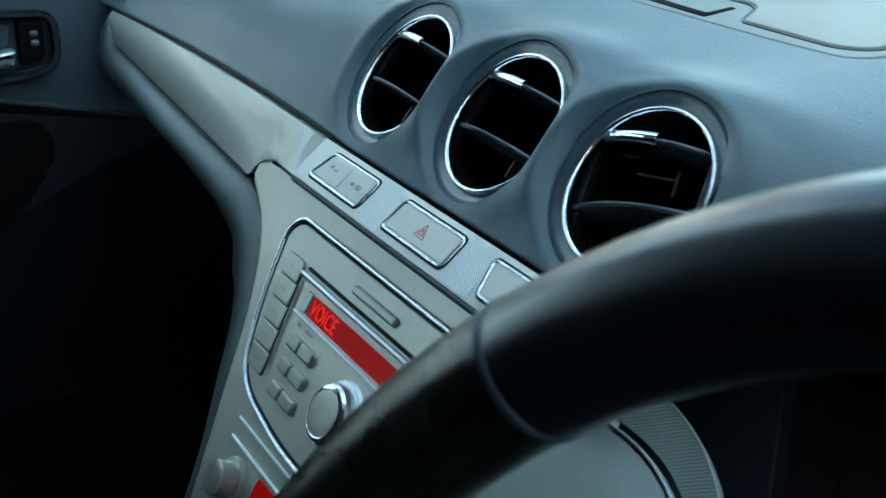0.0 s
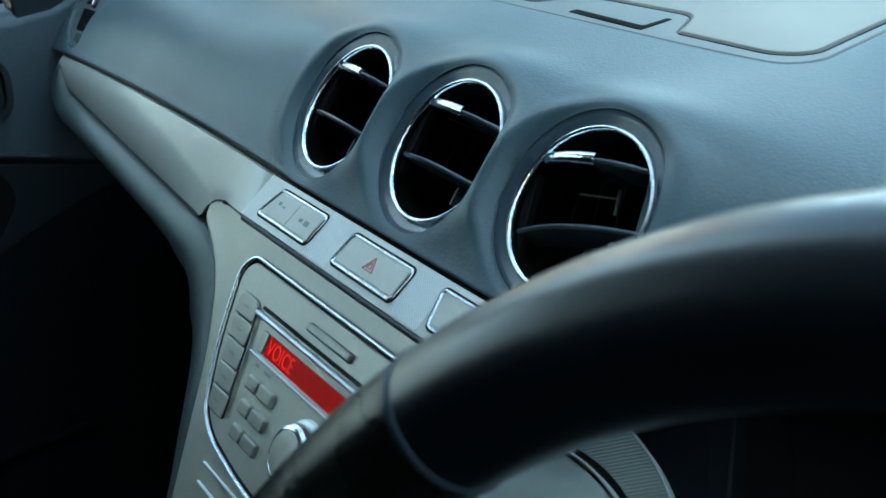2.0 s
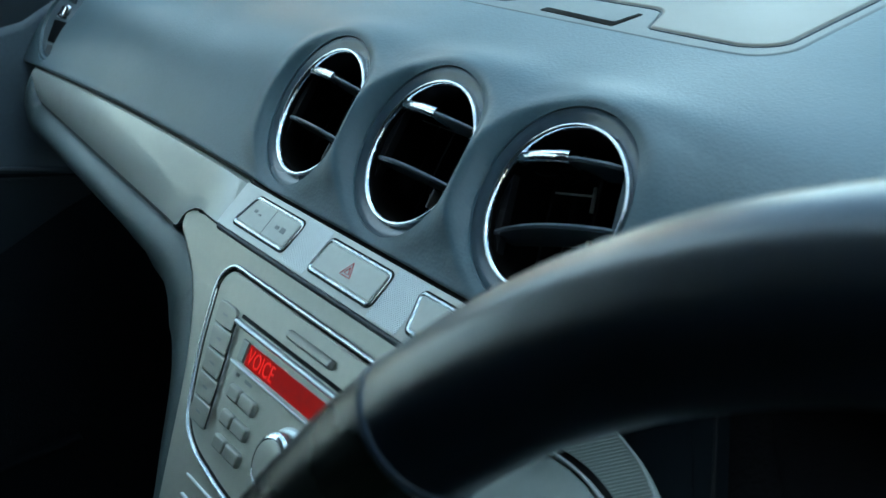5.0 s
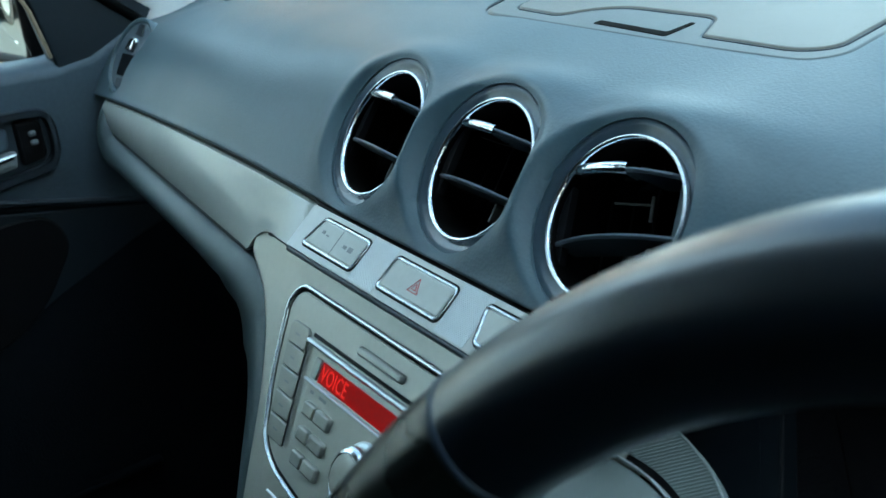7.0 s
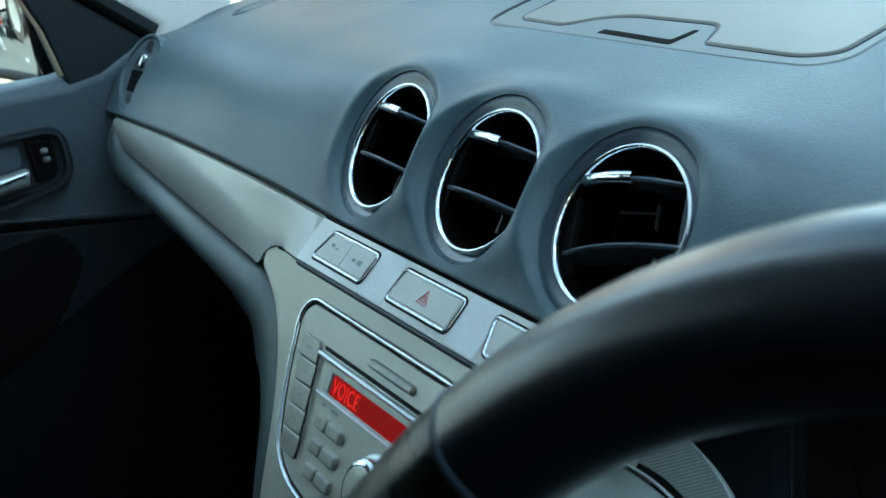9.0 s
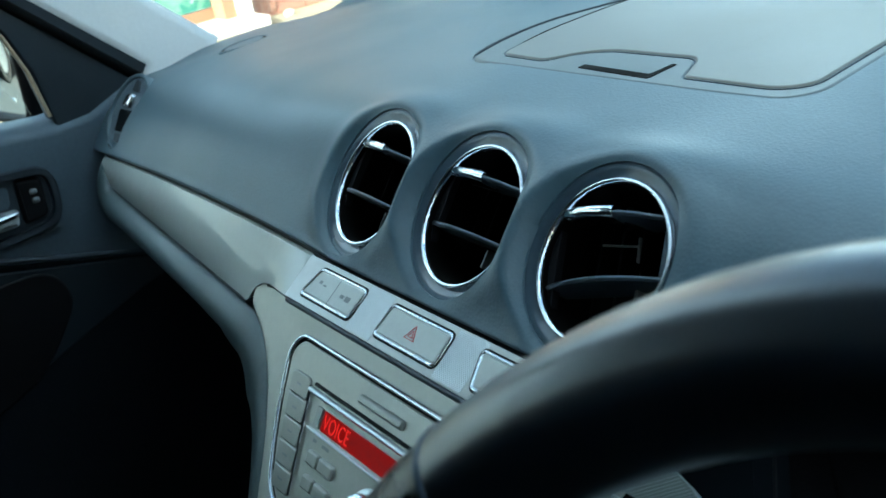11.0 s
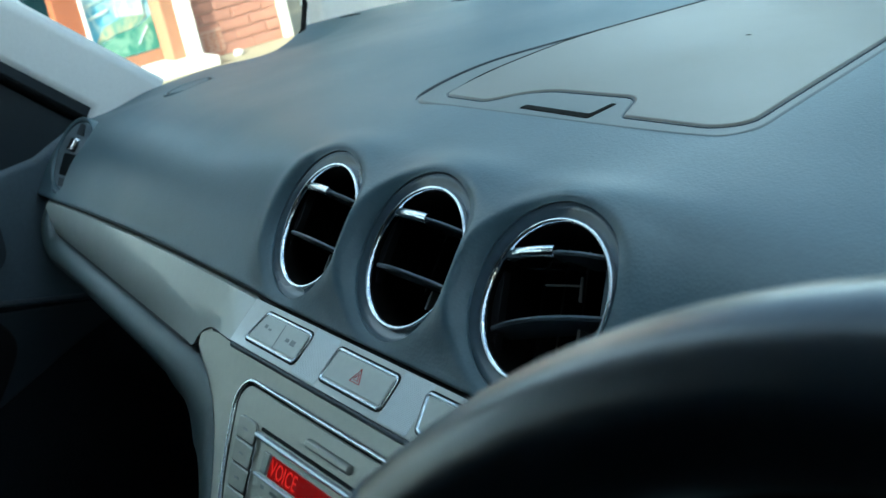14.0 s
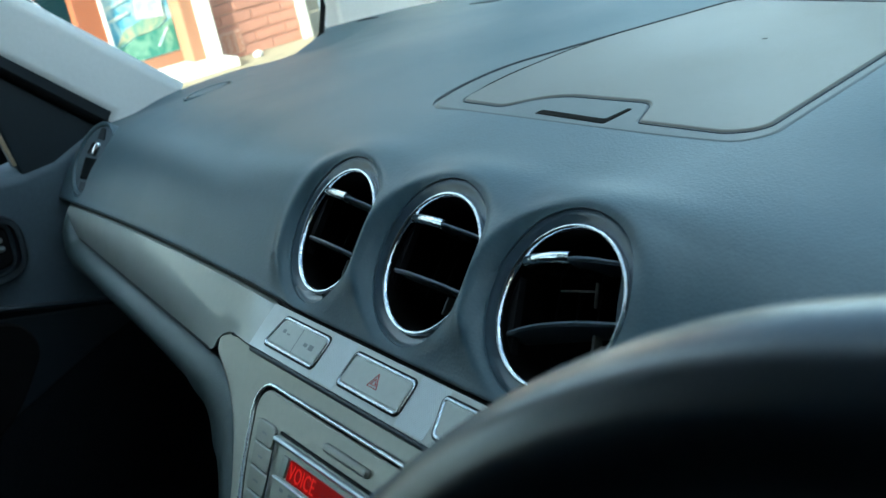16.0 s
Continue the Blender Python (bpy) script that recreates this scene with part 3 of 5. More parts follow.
def switch(x0, x1, name, label, slant, marks):
    sw = thing(name, label, "switch", STRIP((x0 + x1) / 2, 0, 0), "switches in the silver strip")
    o = [(x0 - slant, -0.0082, 0.0022), (x1 - slant * 0.2, -0.0082, 0.0022), (x1 + slant * 0.2, 0.0078, 0.0022), (x0 + slant, 0.0078, 0.0022)]
    ol = rounded(o, 4)
    bm = bmesh.new()
    plate(bm, STRIP, offset(ol, 0.0013), -0.001, 0.0011, 0.0006, hole=offset(ol, -0.0004))
    part("frame", bm, CHROME, sw, "bright chrome frame")
    bm = bmesh.new()
    plate(bm, STRIP, offset(ol, 0.0022), -0.001, 0.0004, 0.0001, hole=offset(ol, 0.0012))
    part("dark_edge", bm, BLACK, sw, "dark line round the frame")
    bm = bmesh.new()
    plate(bm, STRIP, offset(ol, -0.0008), 0.0, 0.0008, 0.0005)
    cap = part("cap", bm, CAP, sw, "satin silver push cap", 0)
    for a, b, c, d in marks:
        bm = bmesh.new()
        box_on(bm, STRIP, a, b, c, d, 0.0004, 0.00095, 0.0003, 0.0001)
        part("marking", bm, INK, cap)
    return sw, cap


switch(-0.1043, -0.0540, "double_switch", "chrome-framed silver double push switch with faint symbols", 0.0030, [(-0.0790, -0.0786, -0.0075, 0.007), (-0.0965, -0.0935, 0.0005, 0.0025), (-0.0915, -0.0885, 0.0002, 0.0012), (-0.0715, -0.0680, -0.0012, 0.0008), (-0.0660, -0.0615, -0.0018, 0.0012)])
sw, cap = switch(-0.0262, 0.0262, "hazard_switch", "chrome-framed silver hazard light switch with red triangle", 0.0006, [])
bm = bmesh.new()
for size in (0.0048, 0.0022):
    tri = [STRIP(size * math.cos(radians(a)), size * math.sin(radians(a)) - 0.0008, 0.0009) for a in (90, 210, 330)]
    for i in range(3):
        tube(bm, [tri[i - 1], tri[i]], 0.00024, 6, False, (1, 0.7))
part("triangle", bm, REDPAINT, cap, "red warning triangle", 0)
switch(0.0540, 0.1043, "single_switch", "chrome-framed silver push switch with faint symbol", -0.0030, [(0.072, 0.076, -0.002, 0.002)])

# ---- passenger-side silver panel and the lower dash ----
def panel_top(x):
    fy, fz = fall(x)
    return -0.0335 + fy, -0.0385 + fz


def sweep(bm, xs, section):
    rows = [[bm.verts.new(V(x, y, z)) for y, z in section(x)] for x in xs]
    for a, b in zip(rows, rows[1:]):
        for k in range(len(a)):
            bm.faces.new((a[k - 1], a[k], b[k], b[k - 1]))
    bm.faces.new(rows[0][::-1])
    bm.faces.new(rows[-1])
    bmesh.ops.recalc_face_normals(bm, faces=bm.faces)


def panel_foot(x):
    w = abs(x)
    if w > 0.197:
        return -0.050 + 0.0550 * (w - 0.2) / 0.472, -0.0798 - 0.033 * max(0.0, w - 0.21) / 0.46
    ty, tz = panel_top(x)
    tilt = radians(33.9 + 19.8 * smoothstep(0.197, 0.120, w))
    k = math.sqrt(max(0.0, 1 - (max(0.0, w - 0.158) / 0.039) ** 2))
    d = 0.0441 + (0.0260 - 0.0441) * k
    return ty - d * math.sin(tilt), tz - d * math.cos(tilt)


def panel_bottom(x):
    """The lower edge, with a rounded corner at the door end."""
    (fy, fz), (ty, tz) = panel_foot(x), panel_top(x)
    e = 0.12 + 0.88 * math.sqrt(max(0.0, 1 - (max(0.0, abs(x) - 0.672) / 0.0415) ** 2))
    return ty + (fy - ty) * e, tz + (fz - tz) * e


def panel_section(x):
    (ty, tz), (by, bz) = panel_top(x), panel_bottom(x)
    out = []
    for k in range(9):
        t = k / 8
        b = math.sin(math.pi * t) * 0.0030 * smoothstep(0.15, 0.30, abs(x)) + 0.0003
        out.append((ty + (by - ty) * t - b * 0.9, tz + (bz - tz) * t + b * 0.3))
    return out + [(by + 0.008, bz), (ty + 0.010, tz - 0.002)]


bm = bmesh.new()
sweep(bm, list(np.linspace(-0.712, -0.20, 44)) + list(np.linspace(-0.1968, -0.120, 34)), panel_section)
alone("trim_panel", bm, GLOSSY, "glossy silver passenger-side dashboard trim panel", "trim panel")


# black bar puts the shade of the gap under the skin into colour
bm = bmesh.new()
tube(bm, [V(x, panel_top(x)[0] + 0.0060, panel_top(x)[1] + 0.0010) for x in np.linspace(-0.716, -0.13, 30)] + [STRIP(x, 0.0140, -0.0050) for x in np.linspace(-0.115, 0.15, 10)], 0.0035, 8)
part("dark_band", bm, BLACK, dashboard, "black bar painting the shade under the soft skin")

# ---- centre console ----
console = thing("centre_console", "silver painted centre console sloping down from the dash", "console", CONSOLE(0, 0))
OUT = rounded([(-0.090, -0.13, 0.01), (0.090, -0.13, 0.01), (0.130, -0.02, 0.03), (0.140, 0.02, 0.02), (0.140, 0.066, 0.01), (-0.200, 0.074, 0.01), (-0.194, 0.038, 0.004), (-0.152, 0.018, 0.05), (-0.128, -0.02, 0.03)], 8)
bm = bmesh.new()
plate(bm, CONSOLE, OUT, -0.03, 0.0, 0.004)
for side in (-1, 1):
    bmesh.ops.bisect_plane(bm, geom=bm.verts[:] + bm.edges[:] + bm.faces[:], plane_co=CONSOLE(side * 0.150, 0), plane_no=CONSOLE.x)
for v in bm.verts:
    v.co -= CONSOLE.h * max(0.0, abs(v.co.x) - 0.150) * 0.05
part("face", bm, SILVER, console)
EDGE = [(-0.222, 0.041, 0), (-0.196, 0.036, 0), (-0.1655, 0.0305, 0), (-0.150, 0.019, 0), (-0.139, 0.001, 0), (-0.126, -0.019, 0), (-0.110, -0.050, 0), (-0.097, -0.082, 0), (-0.088, -0.135, 0)]
RIM = [(-0.270, 0.030, 0), (-0.232, 0.0100, 0), (-0.199, -0.0055, 0), (-0.1735, -0.0180, 0), (-0.158, -0.0320, 0), (-0.1465, -0.049, 0), (-0.1330, -0.077, 0), (-0.118, -0.106, 0), (-0.103, -0.140, 0)]
# the driver-side flank
bm = bmesh.new()
rows = []
for k in range(41):
    a, b = spline(EDGE, k / 40), spline(RIM, k / 40)
    row = [CONSOLE(-a.x - 0.006, a.y, -0.010)]
    for j in range(9):
        u = j / 8
        p = a * (1 - u) + b * u
        row.append(CONSOLE(-p.x, p.y, -0.0035 - 0.007 * u * u + 0.003 * math.sin(math.pi * u)))
    row.append(CONSOLE(-b.x - 0.004, b.y - 0.003, -0.020))
    row.append(CONSOLE(-b.x - 0.03, b.y, -0.14))
    rows.append([bm.verts.new(p) for p in row])
for p, q in zip(rows, rows[1:]):
    for j in range(len(p) - 1):
        bm.faces.new((p[j], p[j + 1], q[j + 1], q[j]))
bmesh.ops.recalc_face_normals(bm, faces=bm.faces)
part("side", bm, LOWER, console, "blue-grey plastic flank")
# the lower dash runs from the door along the silver panel and turns down the console's flank
upper, under, swell = [], [], []
for x in np.linspace(-0.776, -0.722, 8):
    (ty, tz), (gy, gz) = panel_top(x), panel_foot(max(x, -0.735))
    q = 0.016 * ((abs(x) - 0.715) / 0.06) ** 2
    upper.append(V(x, ty + 0.002 + q, tz - 0.0025))
    under.append(V(x, gy - 0.0085 + q, gz - 0.0355))
    swell.append(Vector((0, -0.0085, 0.002)))
for x in np.linspace(-0.715, -0.250, 22):
    (by, bz), (gy, gz) = panel_bottom(x), panel_foot(x)
    upper.append(V(x, by + 0.0005, bz - 0.0048))
    under.append(V(x, gy - 0.0085, gz - 0.0315 - 0.003 * smoothstep(-0.33, -0.25, x) - 0.004 * smoothstep(-0.60, -0.70, x)))
    swell.append(Vector((0, -0.0085, 0.002)))
for x, k in ((-0.225, 0.22), (-0.198, 0.25)):
    by, bz = panel_foot(x)
    upper.append(V(x, by + 0.0005, bz - 0.0052))
    under.append(V(x - 0.006, by - 0.0105, bz - 0.0360 - 0.006 * (x + 0.225) / 0.027))
    swell.append(Vector((0, -0.0075, 0.002)))
for k in np.linspace(0.34, 1.0, 14):
    a, b = spline(EDGE, k), spline(RIM, k)
    upper.append(CONSOLE(a.x, a.y, -0.0035))
    under.append(CONSOLE(b.x, b.y, -0.0105))
    swell.append(CONSOLE.h * 0.0045)
grid = []
for i in range(161):
    t = i / 160
    a, b, c = spline(upper, t), spline(under, t), spline(swell, t)
    row = [a + Vector((0.002, 0.012, -0.001))]
    for j in range(13):
        u = j / 12
        row.append(a * (1 - u) + b * u + c * math.sin(math.pi * u) ** 0.8)
    n = c.normalized()
    row += [b - n * 0.006 + (b - a).normalized() * 0.004, b - n * 0.03 + (b - a).normalized() * 0.006, b - n * 0.14]
    grid.append(row)
lower_dash = thing("lower_dash", "blue-grey plastic lower dash curving down beside the console", "lower dash", V(-0.4, -0.03, -0.11))
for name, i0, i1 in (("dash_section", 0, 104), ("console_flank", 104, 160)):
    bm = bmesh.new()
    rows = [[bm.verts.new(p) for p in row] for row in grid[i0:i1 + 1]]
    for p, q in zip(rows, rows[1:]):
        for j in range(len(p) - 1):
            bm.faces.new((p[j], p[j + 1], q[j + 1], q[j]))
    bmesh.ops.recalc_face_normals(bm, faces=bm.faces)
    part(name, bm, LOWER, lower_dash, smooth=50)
# dark bar along the lower edge draws this gap as painted shade
bm = bmesh.new()
lip = [V(x, panel_bottom(x)[0] + 0.0030, panel_bottom(x)[1] - (0.0042 if x < -0.1945 else 0.0030)) for x in list(np.linspace(-0.712, -0.194, 30)) + list(np.linspace(-0.1965, -0.128, 34))]
lip += [STRIP(x, -0.0154, -0.0010) for x in np.linspace(-0.118, 0.13, 12)]
tube(bm, lip, [0.0024] * 29 + [0.0022] + [0.0018] * 34 + [0.0015] * 12, 8)
part("groove", bm, CORNER, console, "dark bar painting the shade under the silver trim")

# ---- dash-top storage lid ----
LID_OUT = [(-0.122, 0.0045, 0.008), (-0.080, 0.0035, 0.006), (-0.066, 0.0215, 0.012), (-0.050, 0.0295, 0.008), (0.008, 0.0320, 0.006), (0.0145, 0.0275, 0.004), (0.0272, 0.0060, 0.003), (0.085, 0.0065, 0.012), (0.0985, 0.017, 0.012), (0.094, 0.046, 0.01), (0.070, 0.214, 0.03), (-0.0955, 0.2185, 0.012), (-0.1345, 0.118, 0.03), (-0.1335, 0.046, 0.02)]
lid_outline = rounded(LID_OUT, 6)
frame_outer = rounded([(-0.138, -0.0105, 0.016), (0.060, -0.0068, 0.02), (0.098, -0.0035, 0.012), (0.1085, 0.012, 0.012), (0.105, 0.034, 0.02), (0.078, 0.224, 0.03), (-0.098, 0.224, 0.016), (-0.158, 0.066, 0.03), (-0.152, 0.022, 0.02)], 6)
lid = thing("storage_lid", "grey soft plastic storage lid set in the dash top", "storage lid", LIDF(0, 0))
bm = bmesh.new()
plate(bm, LIDF, frame_outer, -0.004, -0.0006, 0.0030, lip=0.0006, hole=offset(rounded([(x - (0.0018 if x < -0.06 and y > 0.01 else 0.0), y + (0.0025 if y > 0.2 else 0.0), c) for x, y, c in LID_OUT], 6), 0.0009))
part("frame", bm, LIDRIM, lid, "grey rim round the lid")
bm = bmesh.new()
plate(bm, LIDF, offset(lid_outline, -0.0002), -0.004, 0.0003, 0.0016)
part("cover", bm, LID, lid)
# strip hides the cover's lit side wall and darkens the gap
bm = bmesh.new()
plate(bm, LIDF, offset(lid_outline, 0.0003), -0.004, -0.0005, 0.0001)
part("edge_strip", bm, DARK, lid, "blue-grey edge of the cover")
# black plate under the cover puts the gap's shade into colour
bm = bmesh.new()
plate(bm, LIDF, offset(lid_outline, 0.0040), -0.006, -0.0032, 0.0004)
part("gap", bm, DEEP, lid, "black plate painting the shade in the gap round the lid")
for outline, h, r, tip, mat in ((frame_outer, -0.0008, 0.00095, 4, DARK), (offset(lid_outline, 0.0012), -0.0004, 0.00052, 0, BLACK)):
    line = [(x, y) for k, (x, y) in enumerate(outline) if k > 12 and (y > 0.2 or (x < -0.085 and y > 0.012))] + outline[:tip]
    n = len(line)
    bm = bmesh.new()
    tube(bm, [LIDF(x, y, h) for x, y in line], [r * min(1.0, 0.1 + k / 9, 0.2 + (n - 1 - k) / 4) for k in range(n)], 6)
    part("seam", bm, mat, lid, "dark seam along the far edge")
bm = bmesh.new()
plate(bm, LIDF, rounded([(-0.047, 0.0008, 0.001), (0.0096, -0.0008, 0.002), (0.0078, 0.0215, 0.001), (0.0042, 0.0215, 0.0008), (0.0047, 0.0052, 0.002), (-0.047, 0.0066, 0.001)], 3), -0.003, -0.0003, 0.0002)
part("finger_slot", bm, DEEP, lid, "dark finger slot of the latch")

bm = bmesh.new()
tube(bm, [LIDF(-0.0066, 0.1378, 0.0005), LIDF(-0.0052, 0.1386, 0.0005), LIDF(-0.0036, 0.1392, 0.0005)], [0.0001, 0.00022, 0.0001], 6)
alone("crumb", bm, BLACK, "tiny dark crumb lying on the storage lid", "crumb")

# ---- radio ----
radio = thing("car_radio", "silver car radio with a lit red display and chrome edging", "car radio", CONSOLE(0, 0))
ARC = [(0.1198, 0.0293, 0.006), (0.112, 0.0385, 0.008), (-0.112, 0.0385, 0.010), (-0.1205, 0.0290, 0.008), (-0.1135, -0.0086, 0.03), (-0.100, -0.0420, 0.012), (-0.083, -0.0515, 0.012), (-0.0389, -0.0582, 0.02), (0.0389, -0.0582, 0.02), (0.083, -0.0515, 0.012), (0.100, -0.0420, 0.012), (0.1135, -0.0086, 0.03)]
radio_outline = rounded(ARC, 6)
bm = bmesh.new()
plate(bm, CONSOLE, offset(radio_outline, 0.0034), -0.001, 0.0024, 0.0009, hole=offset(radio_outline, 0.0010))
part("chrome_frame", bm, CHROME, radio, "chrome edging")
# black ring stands in for the dark cabin mirrored in the chrome edging
bm = bmesh.new()
plate(bm, CONSOLE, offset(radio_outline, 0.0014), -0.002, 0.0004, 0.0002)
part("dark_band", bm, BLACK, radio, "black ring painted in as the dark reflection in the chrome")
bm = bmesh.new()
plate(bm, CONSOLE, offset(radio_outline, -0.0006), 0.0, 0.0012, 0.0006)
part("faceplate", bm, SILVER, radio)
for side in (-1, 1):
    for i in range(5):
        s1, s0 = 0.0219 - 0.0127 * i, 0.0094 - 0.0127 * i
        e = 0.0026 * i
        xo, xi = -0.1115 + e, -0.0885 + 0.0022 * i
        c = [(xo + 0.0024, s0, 0.0022), (xi, s0, 0.0022), (xi, s1, 0.0055 if i == 0 else 0.0022), (xo, s1, 0.0055 if i == 0 else 0.0022)]
        bm = bmesh.new()
        plate(bm, CONSOLE, rounded([(side * -x, s, r) for x, s, r in c], 4), 0.0008, 0.0028, 0.0009)
        button = part("side_button", bm, BUTTON, radio, "silver push button")
        bm = bmesh.new()
        xm, sm = side * -(xo + xi) / 2, (s0 + s1) / 2
        box_on(bm, CONSOLE, xm - 0.0026, xm + 0.0026, sm - 0.0006, sm + 0.0006, 0.0024, 0.00285, 0.0003, 0.00005)
        part("marking", bm, INK, button)
for side in (-1, 1):
    bm = bmesh.new()
    tube(bm, [CONSOLE(side * (0.0877 - 0.0022 * k), 0.0190 - 0.0127 * k, 0.0024) for k in np.linspace(0, 4.6, 10)], 0.0008, 8)
    part("button_edge", bm, CHROME, radio, "bright edge beside the buttons")
bm = bmesh.new()
box_on(bm, CONSOLE, -0.088, 0.088, 0.0155, 0.0185, 0.0008, 0.0045, 0.0014, 0.0012)
part("upper_ridge", bm, SATIN, radio, "satin ridge over the display")
bm = bmesh.new()
box_on(bm, CONSOLE, -0.086, 0.086, 0.0195, 0.0216, 0.0012, 0.0017, 0.0009, 0.0002)
part("disc_slot", bm, BLACK, radio, "narrow black disc slot")
bm = bmesh.new()
box_on(bm, CONSOLE, -0.080, 0.080, -0.0022, -0.0008, 0.0008, 0.0032, 0.0006, 0.0006)
part("lower_ridge", bm, SATIN, radio, "satin ridge under the display")
bm = bmesh.new()
box_on(bm, CONSOLE, -0.076, -0.0690, 0.0004, 0.0118, 0.0008, 0.0024, 0.0012, 0.0008)
part("display_cheek", bm, BUTTON, radio)
bm = bmesh.new()
box_on(bm, CONSOLE, -0.0680, 0.0680, 0.0004, 0.0115, 0.0008, 0.0018, 0.001, 0.0003)
display = part("display", bm, RED, radio, "lit red display")
cu = bpy.data.curves.new("letters", "FONT")
cu.body, cu.size, cu.extrude, cu.space_character = "VOICE", 0.0116, 0.0001, 1.05
tmp = new("letters", cu)
tm = bpy.data.meshes.new_from_object(tmp.evaluated_get(bpy.context.evaluated_depsgraph_get()))
bpy.data.objects.remove(tmp)
basis = Matrix((CONSOLE.x, CONSOLE.s, CONSOLE.h)).transposed().to_4x4()
tm.transform(Matrix.Translation(CONSOLE(-0.0660, 0.0022, 0.0021)) @ basis @ Matrix.Diagonal((0.80, 1.0, 1, 1)))
tm.materials.append(REDLIT)
letters = new("letters", tm)
letters.parent = display
tagged(letters, "brighter red letters")
bm = bmesh.new()
plate(bm, CONSOLE, rounded([(-0.040, 0.0255, 0.0022), (0.003, 0.0255, 0.0022), (0.003, 0.0305, 0.0022), (-0.040, 0.0305, 0.0022)], 5), 0.0008, 0.0038, 0.0014)
part("eject_button", bm, BUTTON, radio, "long oval eject button")
for side in (-1, 1):
    for i in range(3):
        s1 = -0.0105 - 0.0128 * i
        for x0, x1 in ((-0.0705 + 0.0018 * i, -0.0585 + 0.0018 * i), (-0.0578 + 0.0018 * i, -0.0425 + 0.0018 * i)):
            bm = bmesh.new()
            box_on(bm, CONSOLE, min(side * -x0, side * -x1), max(side * -x0, side * -x1), s1 - 0.0076, s1, 0.0008, 0.0038, 0.0018, 0.0011)
            part("preset_button", bm, BUTTON, radio, "small silver preset button")
for x, w in ((-0.072, 0.004), (-0.062, 0.008), (0.046, 0.006), (0.058, 0.003)):
    bm = bmesh.new()
    box_on(bm, CONSOLE, x, x + w, -0.0068, -0.0050, 0.0008, 0.00125, 0.0003, 0.00005)
    part("marking", bm, INK, radio)
bm = bmesh.new()
turned(bm, CONSOLE, [(0.0182, 0.0), (0.0182, 0.0016), (0.0172, 0.0028), (0.0150, 0.0032)], -0.0045, -0.0253, 48)
base = part("knob_base", bm, SATIN, radio, "satin ring round the knob")
bm = bmesh.new()
turned(bm, CONSOLE, [(0.0158, 0.002), (0.0157, 0.0070), (0.0150, 0.0090), (0.0137, 0.0104), (0.0120, 0.0112), (0.0112, 0.0110)], -0.0045, -0.0253, 30)
knob = part("volume_knob", bm, CHROME, radio, "faceted chrome volume knob", 0)
bm = bmesh.new()
cols = turned(bm, CONSOLE, [(0.0114, 0.0104), (0.0112, 0.0114), (0.0104, 0.0116), (0.004, 0.0114)], -0.0045, -0.0253, 48)
bm.faces.new([c[-1] for c in cols][::-1])
bmesh.ops.recalc_face_normals(bm, faces=bm.faces)
part("knob_face", bm, SILVER, knob, "flat grey knob face")

# ---- heater panel under the radio ----
heater = thing("heater_panel", "silver heater control panel under the radio", "heater panel", CONSOLE(0, -0.08))
bm = bmesh.new()
plate(bm, CONSOLE, rounded([(-0.082, -0.0655, 0.001), (0.082, -0.0655, 0.001), (0.082, -0.0668, 0.001), (-0.082, -0.0668, 0.001)], 2), 0.0, 0.0012, 0.0004)
part("groove_bar", bm, SATIN, heater)
bm = bmesh.new()
box_on(bm, CONSOLE, -0.080, 0.080, -0.0770, -0.0755, 0.0, 0.0016, 0.0006, 0.0005)
part("chrome_bar", bm, SATIN, heater, "thin satin bar")
bm = bmesh.new()
box_on(bm, CONSOLE, -0.040, 0.040, -0.10, -0.0795, 0.0, 0.0012, 0.002, 0.0004)
part("display", bm, RED, heater, "lit red heater display")
for x in (-0.0625, 0.0625):
    bm = bmesh.new()
    cols = turned(bm, CONSOLE, [(0.0130, 0.0), (0.0124, 0.0025), (0.0098, 0.0032), (0.0094, 0.0085), (0.0096, 0.0095), (0.0092, 0.0108), (0.0080, 0.0112), (0.003, 0.0108)], x, -0.094, 40)
    bm.faces.new([c[-1] for c in cols])
    bmesh.ops.recalc_face_normals(bm, faces=bm.faces)
    part("temperature_knob", bm, BUTTON, heater, "satin silver temperature knob")

# ---- instrument pod beside the wheel ----
POD = Frame(V(0, -0.03, -0.06), 54.0)
pod = thing("instrument_pod", "grey instrument pod with a chrome edge and ribbed surround", "instrument pod", POD(0.146, -0.098))
PC = (0.146, -0.098)
bm = bmesh.new()
cols = turned(bm, POD, [(0.0795, -0.006), (0.0795, 0.001), (0.078, 0.002), (0.05, 0.002), (0.02, 0.0015), (0.001, 0.0015)], *PC, 64, -70, 150)
bmesh.ops.recalc_face_normals(bm, faces=bm.faces)
part("face", bm, POD_SHADED, pod)
bm = bmesh.new()
turned(bm, POD, [(0.0806, -0.004), (0.0806, 0.0022), (0.0812, 0.0027), (0.0818, 0.0022), (0.0818, -0.004)], *PC, 80, -70, 150)
part("chrome_edge", bm, SATIN, pod)
bm = bmesh.new()
turned(bm, POD, [(0.0818, -0.002), (0.0862, -0.002)], *PC, 64, -70, 150)
part("groove", bm, BLACK, pod)
bm = bmesh.new()
RC = (0.140, -0.085)
cols = []
ec, es = math.cos(radians(40)), math.sin(radians(40))
pu, pv = PC[0] * ec + PC[1] * es, PC[1] * ec - PC[0] * es
ru, rv = RC[0] * ec + RC[1] * es, RC[1] * ec - RC[0] * es
